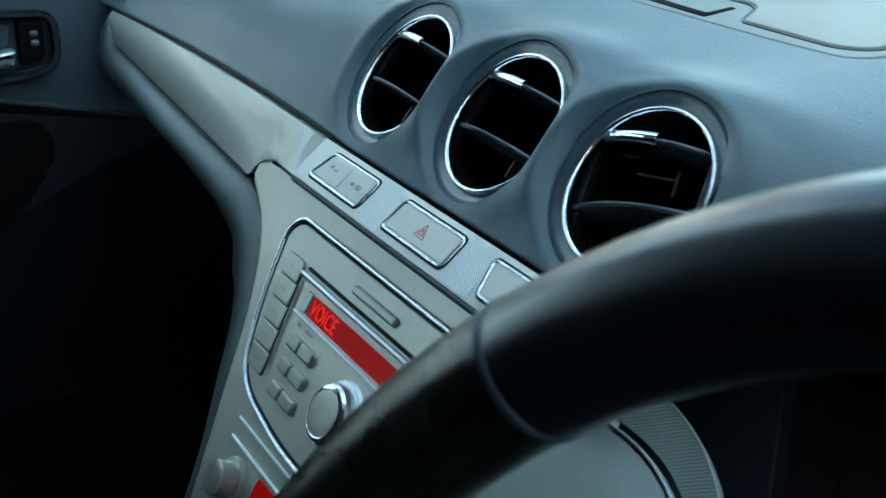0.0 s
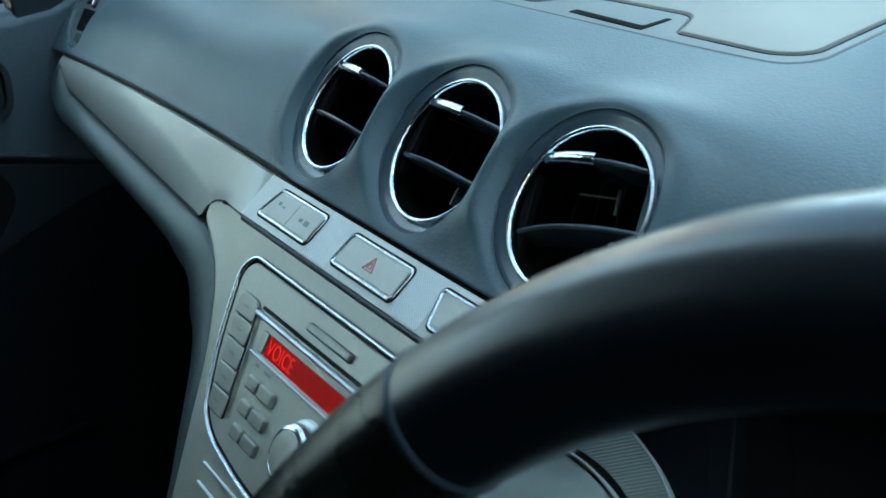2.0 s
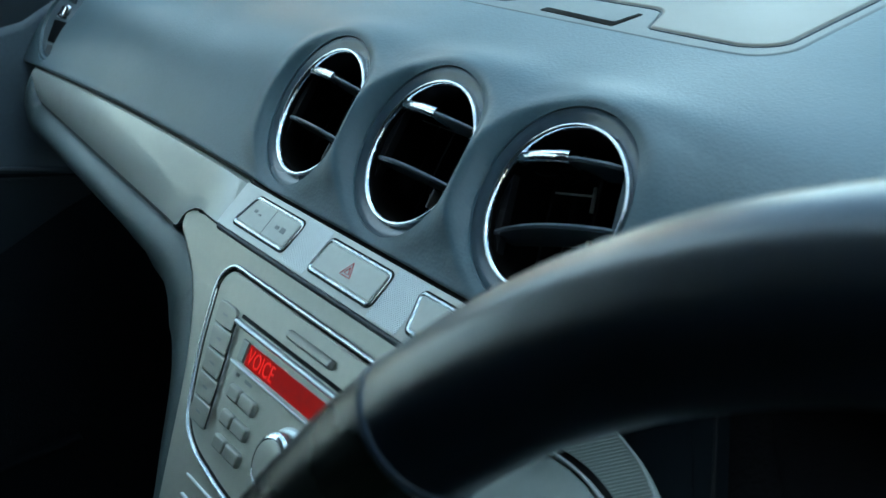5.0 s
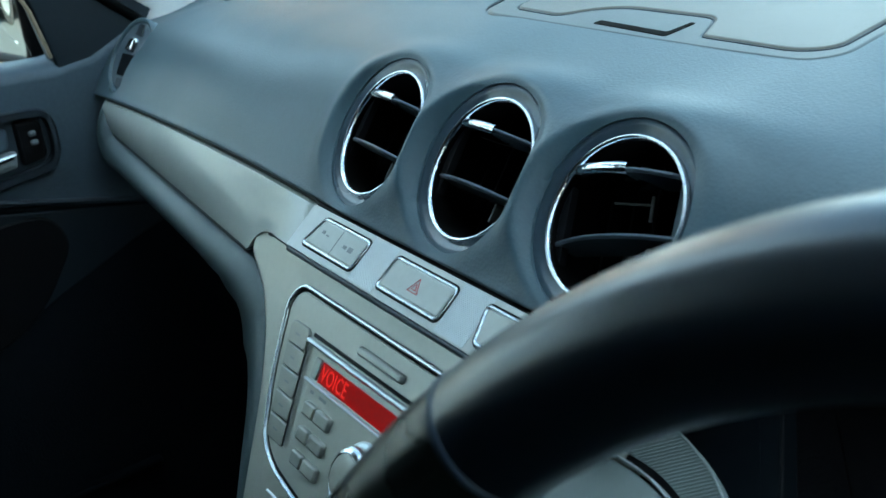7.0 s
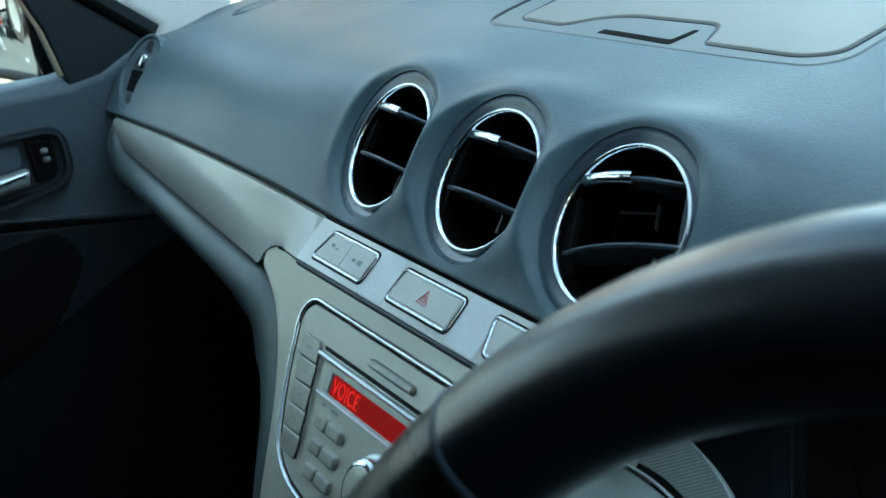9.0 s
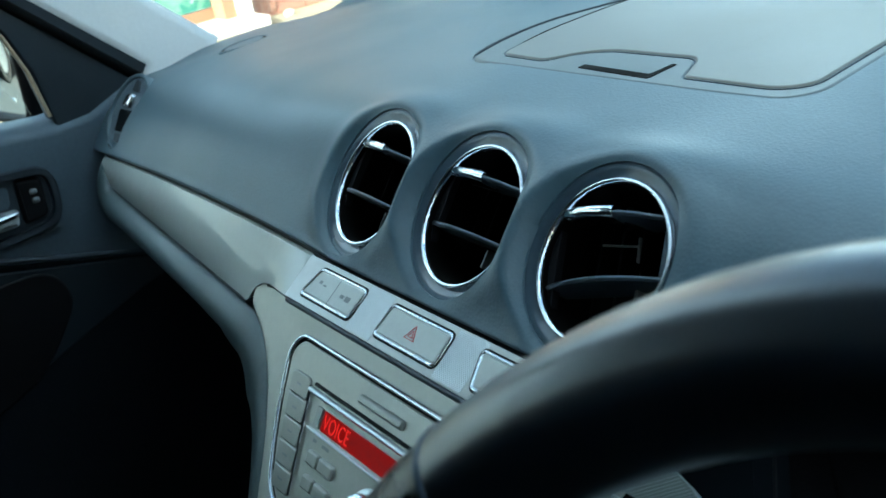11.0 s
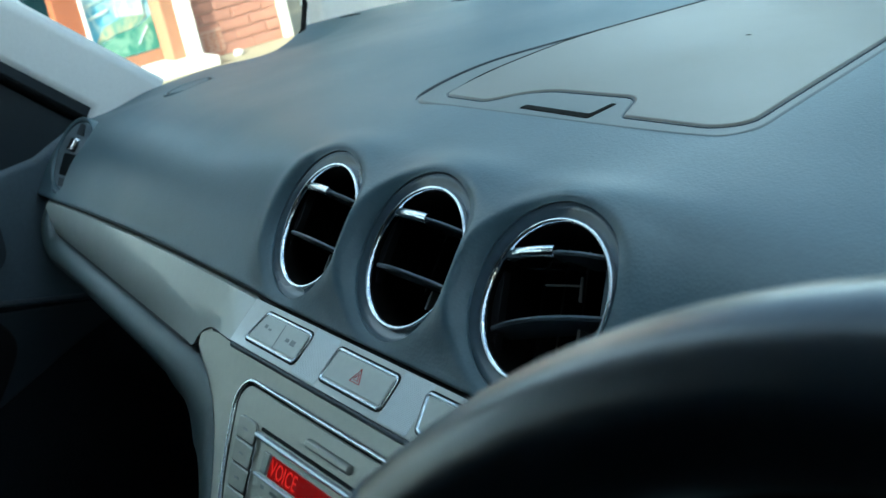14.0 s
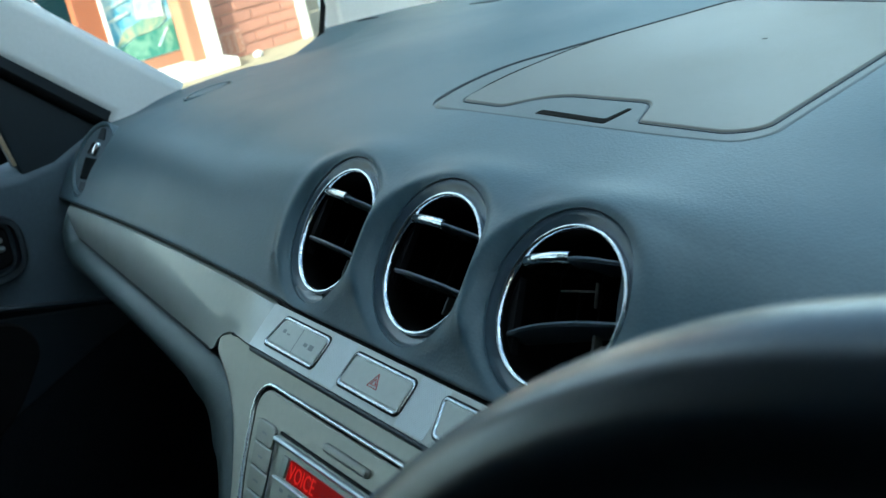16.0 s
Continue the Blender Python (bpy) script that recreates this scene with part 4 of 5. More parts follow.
for k, v in enumerate(np.arange(-0.190, -0.068, 0.00071)):
    lift = 0.0008 if k % 2 else 0.0
    u0 = pu + math.sqrt(max(0.0, 0.0846 ** 2 - (v - pv) ** 2))
    u1 = max(u0 + 0.001, ru + math.sqrt(max(0.0, 0.0885 ** 2 - (v - rv) ** 2)))
    ends = [(u * ec - v * es, u * es + v * ec) for u in (u0, u1)]
    cols.append([bm.verts.new(POD(*ends[0], -0.004)), bm.verts.new(POD(*ends[0], lift)), bm.verts.new(POD(*ends[1], lift)), bm.verts.new(POD(*ends[1], -0.006))])
for p, q in zip(cols, cols[1:]):
    for i in range(3):
        bm.faces.new((p[i], p[i + 1], q[i + 1], q[i]))
bmesh.ops.recalc_face_normals(bm, faces=bm.faces)
part("ribbed_ring", bm, RIBGREY, pod, "grey finely ribbed ring", 0)
bm = bmesh.new()
lip = []
for v in np.linspace(-0.170, -0.075, 40):
    u = max(pu + math.sqrt(max(0.0, 0.0846 ** 2 - (v - pv) ** 2)) + 0.001, ru + math.sqrt(max(0.0, 0.0885 ** 2 - (v - rv) ** 2)))
    lip.append(POD(u * ec - v * es, u * es + v * ec, 0.0004))
tube(bm, lip, 0.0006, 6)
part("ring_lip", bm, RIBGREY, pod, "thin grey lip of the ribbed ring")
# the shroud behind it, near black for the hood's shade, with an upright edge
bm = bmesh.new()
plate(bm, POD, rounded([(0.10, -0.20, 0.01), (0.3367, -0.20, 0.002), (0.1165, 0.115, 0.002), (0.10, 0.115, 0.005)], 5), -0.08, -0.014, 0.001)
part("shroud", bm, SHROUD, pod, "plastic shroud with shade painted into its black")
bm = bmesh.new()
tube(bm, [POD(0.3220, -0.1790, -0.0142), POD(0.1270, 0.1000, -0.0142)], 0.0007, 8)
part("shroud_edge", bm, BLACK, pod, "blue-black edge of the shroud")
# black plate stands in for the shade of the hollow beside the column
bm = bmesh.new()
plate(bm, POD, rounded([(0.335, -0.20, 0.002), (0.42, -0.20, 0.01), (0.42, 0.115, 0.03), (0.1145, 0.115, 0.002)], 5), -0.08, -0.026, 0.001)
part("hollow", bm, CARPET, pod, "black plate painted as the shade beside the column")

# ---- steering wheel ----
WC, W_TILT, W_R = V(0.3997, -0.2299, -0.0503), 31.0, 0.1878
WF = Frame(WC, W_TILT, -1.4)
wheel = thing("steering_wheel", "black leather steering wheel with a seam and lighter thumb section", "steering wheel", WC)


def rim(a0, a1, r, mat, name, label, n=80):
    bm = bmesh.new()
    pts = [WF(W_R * math.cos(radians(a)), W_R * math.sin(radians(a))) for a in np.linspace(a0, a1, n)]
    tube(bm, pts, r, 28, False, (1.0, 1.06), WF.h)
    bmesh.ops.recalc_face_normals(bm, faces=bm.faces)
    return part(name, bm, mat, wheel, label, 60)


rim(-110, 139.3, 0.0150, LEATHER, "rim", "black leather rim")
rim(139.7, 249, 0.0149, LEATHER2, "rim", "dark grey grained thumb section")
rim(139.1, 139.9, [0.0150, 0.0153, 0.0154, 0.0154, 0.0153, 0.0149], SEAM, "seam", "blue-grey seam line", 6)
bm = bmesh.new()
cols = turned(bm, WF, [(0.085, -0.05), (0.082, -0.02), (0.06, -0.008), (0.002, -0.003)], 0, -0.01, 40)
part("hub", bm, LEATHER, wheel, "black airbag hub")
for a in (200, -20, 270):
    bm = bmesh.new()
    c, s = math.cos(radians(a)), math.sin(radians(a))
    pts = [WF((0.07 + 0.115 * t) * c, (0.07 + 0.115 * t) * s - 0.005, -0.018 + 0.016 * t) for t in np.linspace(0, 1, 8)]
    tube(bm, pts, [0.024 - 0.009 * t for t in np.linspace(0, 1, 8)], 14, False, (1, 0.4), WF.h)
    bmesh.ops.recalc_face_normals(bm, faces=bm.faces)
    part("spoke", bm, LEATHER, wheel, "black spoke")
bm = bmesh.new()
tube(bm, [WF(0, -0.01, -0.03), WF(0, -0.01, -0.22)], 0.045, 20, False)
part("column", bm, DARK, wheel, "dark column shroud")

# ---- passenger door ----
door = thing("passenger_door", "dark blue-grey moulded car door panel", "car door", V(-0.78, -0.3, -0.5))
bm = bmesh.new()
slab_yz(bm, [(-1.1, -0.75), (0.20, -0.75), (0.20, -0.05), (0.085, -0.03), (0.03, -0.052), (-0.01, -0.055), (-0.06, -0.050), (-1.1, 0.02)], -0.84, -0.78, 0.012)
part("panel", bm, DOOR, door)
# lower door is painted near black for the falloff of light
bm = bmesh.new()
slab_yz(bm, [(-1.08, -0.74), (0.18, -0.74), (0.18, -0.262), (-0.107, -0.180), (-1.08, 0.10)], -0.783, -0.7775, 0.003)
part("lower_panel", bm, DOOR_SHADED, door, "lower door with the falloff of light painted black")
def on_door(bm, corners, x0, x1, edge, hole=None):
    f = Frame((0, 0, Z0), 0.0)
    f.x, f.s, f.h = Vector((0, 1, 0)), Vector((0, 0, 1)), Vector((1, 0, 0))
    plate(bm, f, rounded(corners, 7), x0, x1, edge, hole and rounded(hole, 7))
    bmesh.ops.recalc_face_normals(bm, faces=bm.faces)


CUP = [(-0.25, -0.073, 0.01), (-0.25, -0.172, 0.02), (-0.028, -0.156, 0.026), (-0.025, -0.093, 0.022)]
CUP_IN = [(-0.246, -0.081, 0.008), (-0.246, -0.165, 0.014), (-0.0355, -0.150, 0.019), (-0.0325, -0.100, 0.016)]
bm = bmesh.new()
on_door(bm, CUP, -0.784, -0.766, 0.006, CUP_IN)
part("handle_surround", bm, DARK, door, "dark rounded lip round the handle")
bm = bmesh.new()
on_door(bm, [(a, b, c) for a, b, c in CUP_IN], -0.784, -0.7775, 0.001)
part("recess", bm, DARK, door, "grey handle recess")
bm = bmesh.new()
on_door(bm, [(-0.246, -0.088, 0.004), (-0.246, -0.128, 0.006), (-0.076, -0.126, 0.006), (-0.072, -0.104, 0.006)], -0.778, -0.7760, 0.0012)
part("inner_plate", bm, DOOR, door, "blue-grey plate behind the handle")
bm = bmesh.new()
on_door(bm, [(-0.246, -0.130, 0.004), (-0.246, -0.151, 0.006), (-0.074, -0.145, 0.004), (-0.070, -0.128, 0.004)], -0.778, -0.762, 0.005)
part("pull_handle", bm, SATIN, door, "bright satin pull handle")
bm = bmesh.new()
on_door(bm, [(-0.066, -0.100, 0.004), (-0.068, -0.147, 0.006), (-0.041, -0.144, 0.008), (-0.039, -0.103, 0.008)], -0.778, -0.770, 0.003)
lock = part("lock_switch", bm, BLACK, door, "black lock switch")
for z in (-0.115, -0.1245):
    bm = bmesh.new()
    on_door(bm, [(-0.0545, z + 0.003, 0.003), (-0.0545, z - 0.003, 0.003), (-0.0465, z - 0.003, 0.003), (-0.0465, z + 0.003, 0.003)], -0.771, -0.767, 0.0025)
    part("lock_button", bm, INK, lock)
bm = bmesh.new()
tube(bm, [V(-0.772, y, -0.174 - 0.30 * (y + 0.107)) for y in np.linspace(-0.6, 0.05, 12)], 0.0035, 8)
part("crease", bm, DARK, door, "moulded crease line")
# darker step that paints the light fading round the door pocket
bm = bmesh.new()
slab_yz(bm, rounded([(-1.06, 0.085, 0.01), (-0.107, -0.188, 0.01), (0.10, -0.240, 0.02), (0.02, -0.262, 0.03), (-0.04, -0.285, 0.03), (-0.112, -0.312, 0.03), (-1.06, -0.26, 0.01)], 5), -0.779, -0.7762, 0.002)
part("middle_panel", bm, CORNER, door, "dark step of painted shade round the door pocket")
bm = bmesh.new()
slab_yz(bm, rounded([(-0.62, -0.521, 0.004), (-0.62, -0.534, 0.004), (-0.018, -0.534, 0.005), (-0.018, -0.524, 0.005)], 4), -0.7785, -0.766, 0.004)
part("pocket_lip", bm, SHROUD, door, "blue-grey lip low on the door")
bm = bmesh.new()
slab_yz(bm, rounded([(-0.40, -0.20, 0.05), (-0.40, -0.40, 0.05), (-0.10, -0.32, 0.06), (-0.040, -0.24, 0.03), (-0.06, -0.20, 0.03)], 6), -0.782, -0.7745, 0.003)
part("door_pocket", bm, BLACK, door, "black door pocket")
bm = bmesh.new()
slab_yz(bm, [(-0.001, -0.09), (0.15, -0.09), (0.15, -0.05), (-0.29, 0.43), (-0.42, 0.43), (-0.052, 0.085), (-0.026, 0.04), (-0.013, 0.0)], -0.815, -0.783, 0.003)
part("window_frame", bm, CORNER, door, "black window frame and corner panel")
bm = bmesh.new()
slab_yz(bm, [(-0.0045, -0.050), (-0.0085, -0.050), (-0.0165, 0.0), (-0.0295, 0.04), (-0.0555, 0.085), (-0.16, 0.20), (-0.156, 0.20), (-0.052, 0.085), (-0.026, 0.04), (-0.013, 0.0)], -0.790, -0.784, 0.001)
part("seal", bm, TAN, door, "pale tan window seal")

# ---- unseen front passenger seat, added for the silver trim to mirror ----
SEAT = material("seat_cloth", (0.010, 0.011, 0.013), 0.9, spec=0.2, vary=0.2, bump=0.4, bump_scale=700)
seat = thing("unseen_seat", "unseen dark cloth passenger seat added for reflections in the trim", "car seat", V(-0.40, -0.70, -0.75))
for name, y0, y1, z0, z1, half, edge in (("base", -0.86, -0.42, -0.75, -0.52, 0.22, 0.02), ("cushion", -0.90, -0.38, -0.52, -0.36, 0.26, 0.05), ("headrest", -1.13, -1.03, 0.20, 0.38, 0.13, 0.04)):
    bm = bmesh.new()
    slab_yz(bm, rounded([(y0, z0, 0.04), (y1, z0, 0.04), (y1, z1, 0.05), (y0, z1, 0.04)], 5), -0.40 - half, -0.40 + half, edge)
    part(name, bm, SEAT, seat, smooth=60)
bm = bmesh.new()
slab_yz(bm, rounded([(-1.00, -0.45, 0.04), (-0.82, -0.42, 0.05), (-0.98, 0.17, 0.05), (-1.13, 0.17, 0.05)], 5), -0.65, -0.15, 0.06)
part("backrest", bm, SEAT, seat, smooth=60)

# ---- pillars and cabin shell ----
bm = bmesh.new()
slab_yz(bm, [(0.196, -0.022), (0.170, -0.060), (0.078, -0.060), (0.099, -0.027), (-0.372, 0.43), (-0.20, 0.43), (-0.03, 0.19)], -0.81, -0.779, 0.014)
alone("pillar_rear", bm, PILLAR, "pale grey cloth-covered windscreen pillar", "pillar", kind="structure", smooth=80.0)
# black bar stands in for the soft shadow between corner panel and pillar
bm = bmesh.new()
tube(bm, [V(-0.782, 0.109 - 0.490 * k / 8, -0.052 + 0.477 * k / 8) for k in range(9)], 0.0055, 10)
alone("trim", bm, DEEP, "black bar painted in as the shadow beside the windscreen pillar", "trim", kind="structure")
bm = bmesh.new()
slab_yz(bm, [(0.375, -0.06), (0.392, -0.01), (0.392, 0.05), (0.02, 0.43), (0.16, 0.43), (0.62, 0.05), (0.66, -0.06)], -0.81, -0.765, 0.006)
alone("pillar_front", bm, PILLAR, "pale grey front windscreen pillar", "pillar", kind="structure")
bm = bmesh.new()
tube(bm, [V(-0.770, *p) for p in ((0.290, -0.052), (0.322, -0.045), (0.350, -0.030), (0.367, -0.010), (0.377, 0.018), (0.380, 0.05), (0.36, 0.09))], 0.0034, 8)
alone("window_seal", bm, BLACK, "black rubber quarter window seal", "seal", kind="structure")
bm = bmesh.new()
slab_yz(bm, [(-1.1, -0.75), (0.20, -0.75), (0.60, -0.3), (0.66, -0.05), (-1.1, 0.0)], 0.84, 0.78, 0.01)
alone("wall_driver_side", bm, DARK, "dark driver-side door panel", "door panel", kind="structure")
for pts in ([(0.196, -0.06), (0.06, -0.06), (-0.335, 0.43), (-0.20, 0.43)], [(0.375, -0.06), (0.66, -0.06), (0.16, 0.43), (0.02, 0.43)], [(-1.0, -0.06), (-1.2, -0.06), (-1.2, 0.43), (-1.0, 0.43)]):
    bm = bmesh.new()
    slab_yz(bm, pts, 0.81, 0.765, 0.006)
    alone("pillar_driver_side", bm, PILLAR, "pale grey pillar", "pillar", kind="structure")
bm = bmesh.new()
slab_yz(bm, [(0.16, -0.06), (0.64, -0.06), (0.60, -0.5), (0.2, -0.75)], -0.84, -0.785, 0.01)
alone("wall_scuttle", bm, DARK, "dark footwell side panel", "side panel", kind="structure")


def box(bm, a, b):
    vs = [bm.verts.new((x, y, z + Z0)) for x in (a[0], b[0]) for y in (a[1], b[1]) for z in (a[2], b[2])]
    for q in ((0, 1, 3, 2), (4, 6, 7, 5), (0, 4, 5, 1), (2, 3, 7, 6), (0, 2, 6, 4), (1, 5, 7, 3)):
        bm.faces.new([vs[i] for i in q])


# unseen roof edge and windowless rear walls are placed to hold light back
for name, a, b, mat, label in (
        ("ceiling", (-0.84, -2.4, 0.42), (0.84, -0.195, 0.46), HEADLINER, "unseen grey headliner brought forward to shade the dash"),
        ("wall_rear", (-0.84, -2.44, -0.8), (0.84, -2.4, 0.46), DARK, "unseen dark cabin rear closed to block light"),
        ("floor", (-0.84, -2.44, -0.84), (0.84, 0.62, -0.75), CARPET, "carpeted cabin floor with shade in its black"),
        ("wall_bulkhead", (-0.84, 0.56, -0.8), (0.84, 0.62, -0.14), CARPET, "footwell bulkhead with shade in its black"),
        ("wall_rear_side", (-0.84, -2.4, -0.8), (-0.79, -1.1, 0.46), DARK, "unseen dark cabin side closed over the windows"),
        ("wall_rear_side", (0.79, -2.4, -0.8), (0.84, -0.30, 0.46), DARK, "unseen dark cabin side closed over the windows")):
    bm = bmesh.new()
    box(bm, a, b)
    alone(name, bm, mat, label, "cabin shell", kind="structure", smooth=0)

# ---- glass ----
def pane(name, bm, label):
    ob = alone(name, bm, GLASS, label, "window", kind="structure", smooth=30)
    ob.visible_shadow = False
    return ob


bm = bmesh.new()
slab_yz(bm, [(0.19, -0.05), (0.385, -0.05), (0.392, 0.05), (0.02, 0.43), (-0.20, 0.43)], -0.800, -0.797, 0.0005)
pane("window_quarter", bm, "clear quarter window glass")
bm = bmesh.new()
slab_yz(bm, [(-1.1, -0.02), (-0.02, -0.055), (-0.03, 0.0), (-0.43, 0.43), (-1.1, 0.43)], -0.806, -0.803, 0.0005)
pane("window_door", bm, "clear passenger door window glass")
bm = bmesh.new()
layers = []
for lift in (0.0, 0.005):
    grid = []
    for i in range(17):
        x = -0.76 + 1.52 * i / 16
        yb = 0.80 - 0.22 * (abs(x) / 0.78) ** 2
        yt = -0.20 + 0.31 * (abs(x) / 0.78) ** 2
        row = []
        for k in range(13):
            u = k / 12
            row.append(bm.verts.new(V(x * (1 - 0.06 * u), yb * (1 - u) + yt * u + 0.03 * math.sin(math.pi * u), -0.03 + 0.45 * u + 0.03 * math.sin(math.pi * u) + lift)))
        grid.append(row)
    layers.append(grid)
for n, grid in enumerate(layers):
    for a, b in zip(grid, grid[1:]):
        for k in range(12):
            q = (a[k], b[k], b[k + 1], a[k + 1])
            bm.faces.new(q if n else q[::-1])
lo, hi = layers
ring = [(i, 0) for i in range(17)] + [(16, k) for k in range(1, 13)] + [(i, 12) for i in range(15, -1, -1)] + [(0, k) for k in range(11, 0, -1)]
for (i, k), (j, m) in zip(ring, ring[1:] + ring[:1]):
    bm.faces.new((lo[i][k], lo[j][m], hi[j][m], hi[i][k]))
bmesh.ops.recalc_face_normals(bm, faces=bm.faces)
pane("windscreen", bm, "raked clear windscreen glass")

# ---- door mirror outside the passenger window ----
mirror = thing("door_mirror", "black door mirror with bright glass outside the window", "door mirror", V(-1.04, 0.03, 0))
mf = Frame(V(-1.045, -0.016, 0.0), 2.6, 14.0)
mo = rounded([(-0.10, -0.072, 0.03), (0.098, -0.078, 0.02), (0.104, 0.075, 0.03), (-0.10, 0.085, 0.04)], 8)
bm = bmesh.new()
plate(bm, mf, offset(mo, 0.010), -0.09, 0.004, 0.006, hole=offset(mo, -0.001))
plate(bm, mf, offset(mo, 0.006), -0.10, -0.06, 0.006)
part("housing", bm, BLACK, mirror, "black housing")
bm = bmesh.new()
loops = [[bm.verts.new(mf(x * k, z * k, -0.001 - (x * x + z * z) * k * k / 2.8)) for x, z in mo] for k in (1.0, 0.85, 0.7, 0.55, 0.4, 0.25, 0.1)]
for p, q in zip(loops, loops[1:]):
    for i in range(len(p)):
        bm.faces.new((p[i - 1], p[i], q[i], q[i - 1]))
bm.faces.new(loops[-1])
bmesh.ops.recalc_face_normals(bm, faces=bm.faces)
part("mirror_glass", bm, MIRROR, mirror, "convex mirror glass")
bm = bmesh.new()
tube(bm, [V(-0.95, 0.05, -0.05), V(-0.90, 0.04, -0.07), V(-0.82, 0.03, -0.08)], 0.02, 12)
part("arm", bm, BLACK, mirror, "black arm")

# ---- street ----
bm = bmesh.new()
vs = [bm.verts.new(p) for p in ((-400, -400, 0), (400, -400, 0), (400, 400, 0), (-400, 400, 0))]
bm.faces.new(vs)
alone("ground", bm, PAVING, "pale sunlit paving reaching into the distance", "ground", kind="structure", smooth=0)


bm = bmesh.new()
vs = [bm.verts.new(p) for p in ((-40, -300, 0.004), (6.0, -300, 0.004), (6.0, 300, 0.004), (-5.6, 300, 0.004), (-5.6, 0.4, 0.004), (-40, 0.4, 0.004))]
bm.faces.new(vs)
alone("road", bm, ROADM, "grey asphalt road under the car", "road", kind="structure", smooth=0)


def wall_box(name, parent, mat, x0, x1, y0, y1, z0, z1, label=""):
    bm = bmesh.new()
    f = Frame((0, 0, 0), 0.0)
    f.x, f.s, f.h = Vector((0, 1, 0)), Vector((0, 0, 1)), Vector((1, 0, 0))
    plate(bm, f, [(y0, z0), (y1, z0), (y1, z1), (y0, z1)], x0, x1, 0.006)
    return part(name, bm, mat, parent, label, 30)


shop = thing("shop_building", "red brick shop front with white posts and a painted poster", "building", (-7, 2, 0))
WX = -6.75
SKYBLUE = mottled("poster_blue", (0.09, 0.29, 0.40), (0.36, 0.50, 0.52), 7.0)
PALE = mottled("poster_pale", (0.50, 0.55, 0.50), (0.30, 0.42, 0.42), 14.0)
SAND = mottled("poster_sand", (0.36, 0.34, 0.22), (0.14, 0.28, 0.22), 11.0)
GREEN = mottled("poster_green", (0.035, 0.17, 0.13), (0.16, 0.30, 0.22), 9.0)
TEAL = material("shop_window_teal", (0.006, 0.022, 0.028), 0.2, vary=0.4, scale=2)
FARGREY = material("far_grey_wall", (0.16, 0.16, 0.16), 0.8, vary=0.2, scale=1)
wall = wall_box("wall", shop, MORTAR, WX - 0.3, WX - 0.012, 2.60, 3.29, 0, 4.0, "red brick wall with pale joints")
wall_box("post", shop, RENDERW, WX - 0.2, WX + 0.06, 2.565, 2.665, 0, 4.0, "white post")
wall_box("plinth", shop, RENDERW, WX - 0.9, WX + 0.30, 1.2, 2.665, 0, 0.06, "white doorstep")
wall_box("jamb", shop, PEACH, WX - 0.5, WX + 0.02, 2.475, 2.565, 0.06, 4.0, "peach painted jamb")
wall_box("window", shop, TEAL, WX - 0.9, WX - 0.6, 1.2, 2.6, 0, 4.0, "dark shop window")
# unseen walls, added for the silver panel and chrome to mirror
wall_box("facade", shop, COOLWALL, WX - 5.4, WX - 4.6, -14.0, 1.2, 0, 2.5, "unseen pale grey wall added for the trim to mirror")
wall_box("facade_base", shop, FARGREY, WX - 4.6, WX - 4.5, -14.0, 1.2, 0, 1.0, "unseen grey wall base added for reflections")
# unseen white band, added to put a bright streak in the panel's reflection
wall_box("reflected_band", shop, WHITEWALL, WX - 5.4, WX - 4.45, -14.0, 1.2, 2.5, 2.75, "unseen white band added to streak the reflections")
wall_box("frame", shop, RENDERW, WX - 0.20, WX - 0.13, 2.022, 2.045, 0.06, 3.0, "white frame")
wall_box("frame", shop, BROWN, WX - 0.25, WX - 0.15, 1.86, 2.022, 0.06, 3.0, "red-brown frame")
wall_box("kick_board", shop, PEACH, WX - 0.25, WX - 0.16, 2.045, 2.475, 0.06, 0.14, "peach board")
poster = wall_box("poster", shop, SKYBLUE, WX - 0.25, WX - 0.16, 2.045, 2.475, 0.14, 2.2, "blue and green landscape poster")
pf = Frame((WX - 0.16, 0, 0), 0.0)
pf.x, pf.s, pf.h = Vector((0, 1, 0)), Vector((0, 0, 1)), Vector((1, 0, 0))
for m, pts, h in ((GREEN, [(2.05, 0.145), (2.47, 0.145), (2.47, 0.36), (2.36, 0.31), (2.22, 0.30), (2.05, 0.24)], 0.004),
                  (SAND, [(2.05, 0.25), (2.20, 0.30), (2.36, 0.315), (2.44, 0.37), (2.30, 0.40), (2.14, 0.36)], 0.006),
                  (PALE, [(2.24, 0.40), (2.42, 0.38), (2.44, 0.58), (2.30, 0.62), (2.25, 0.50)], 0.008),
                  (PALE, [(2.06, 0.42), (2.20, 0.45), (2.20, 0.47), (2.06, 0.44)], 0.008), (PALE, [(2.06, 0.50), (2.22, 0.54), (2.22, 0.56), (2.06, 0.52)], 0.008),
                  (PALE, [(2.33, 0.20), (2.345, 0.20), (2.43, 0.30), (2.42, 0.31)], 0.008)):
    bm = bmesh.new()
    plate(bm, pf, rounded([(a, b, 0.01) for a, b in pts], 3), 0.0, h, 0.001)
    part("picture_patch", bm, m, poster)
wall_box("downpipe", shop, RENDERW, WX - 0.1, WX + 0.05, 3.29, 3.345, 0, 4.0, "white downpipe")
wall_box("far_wall", shop, FARGREY, WX - 4, WX - 3.8, 3.0, 9.0, 0, 4.0, "grey wall down the alley")
rnd = random.Random(4)
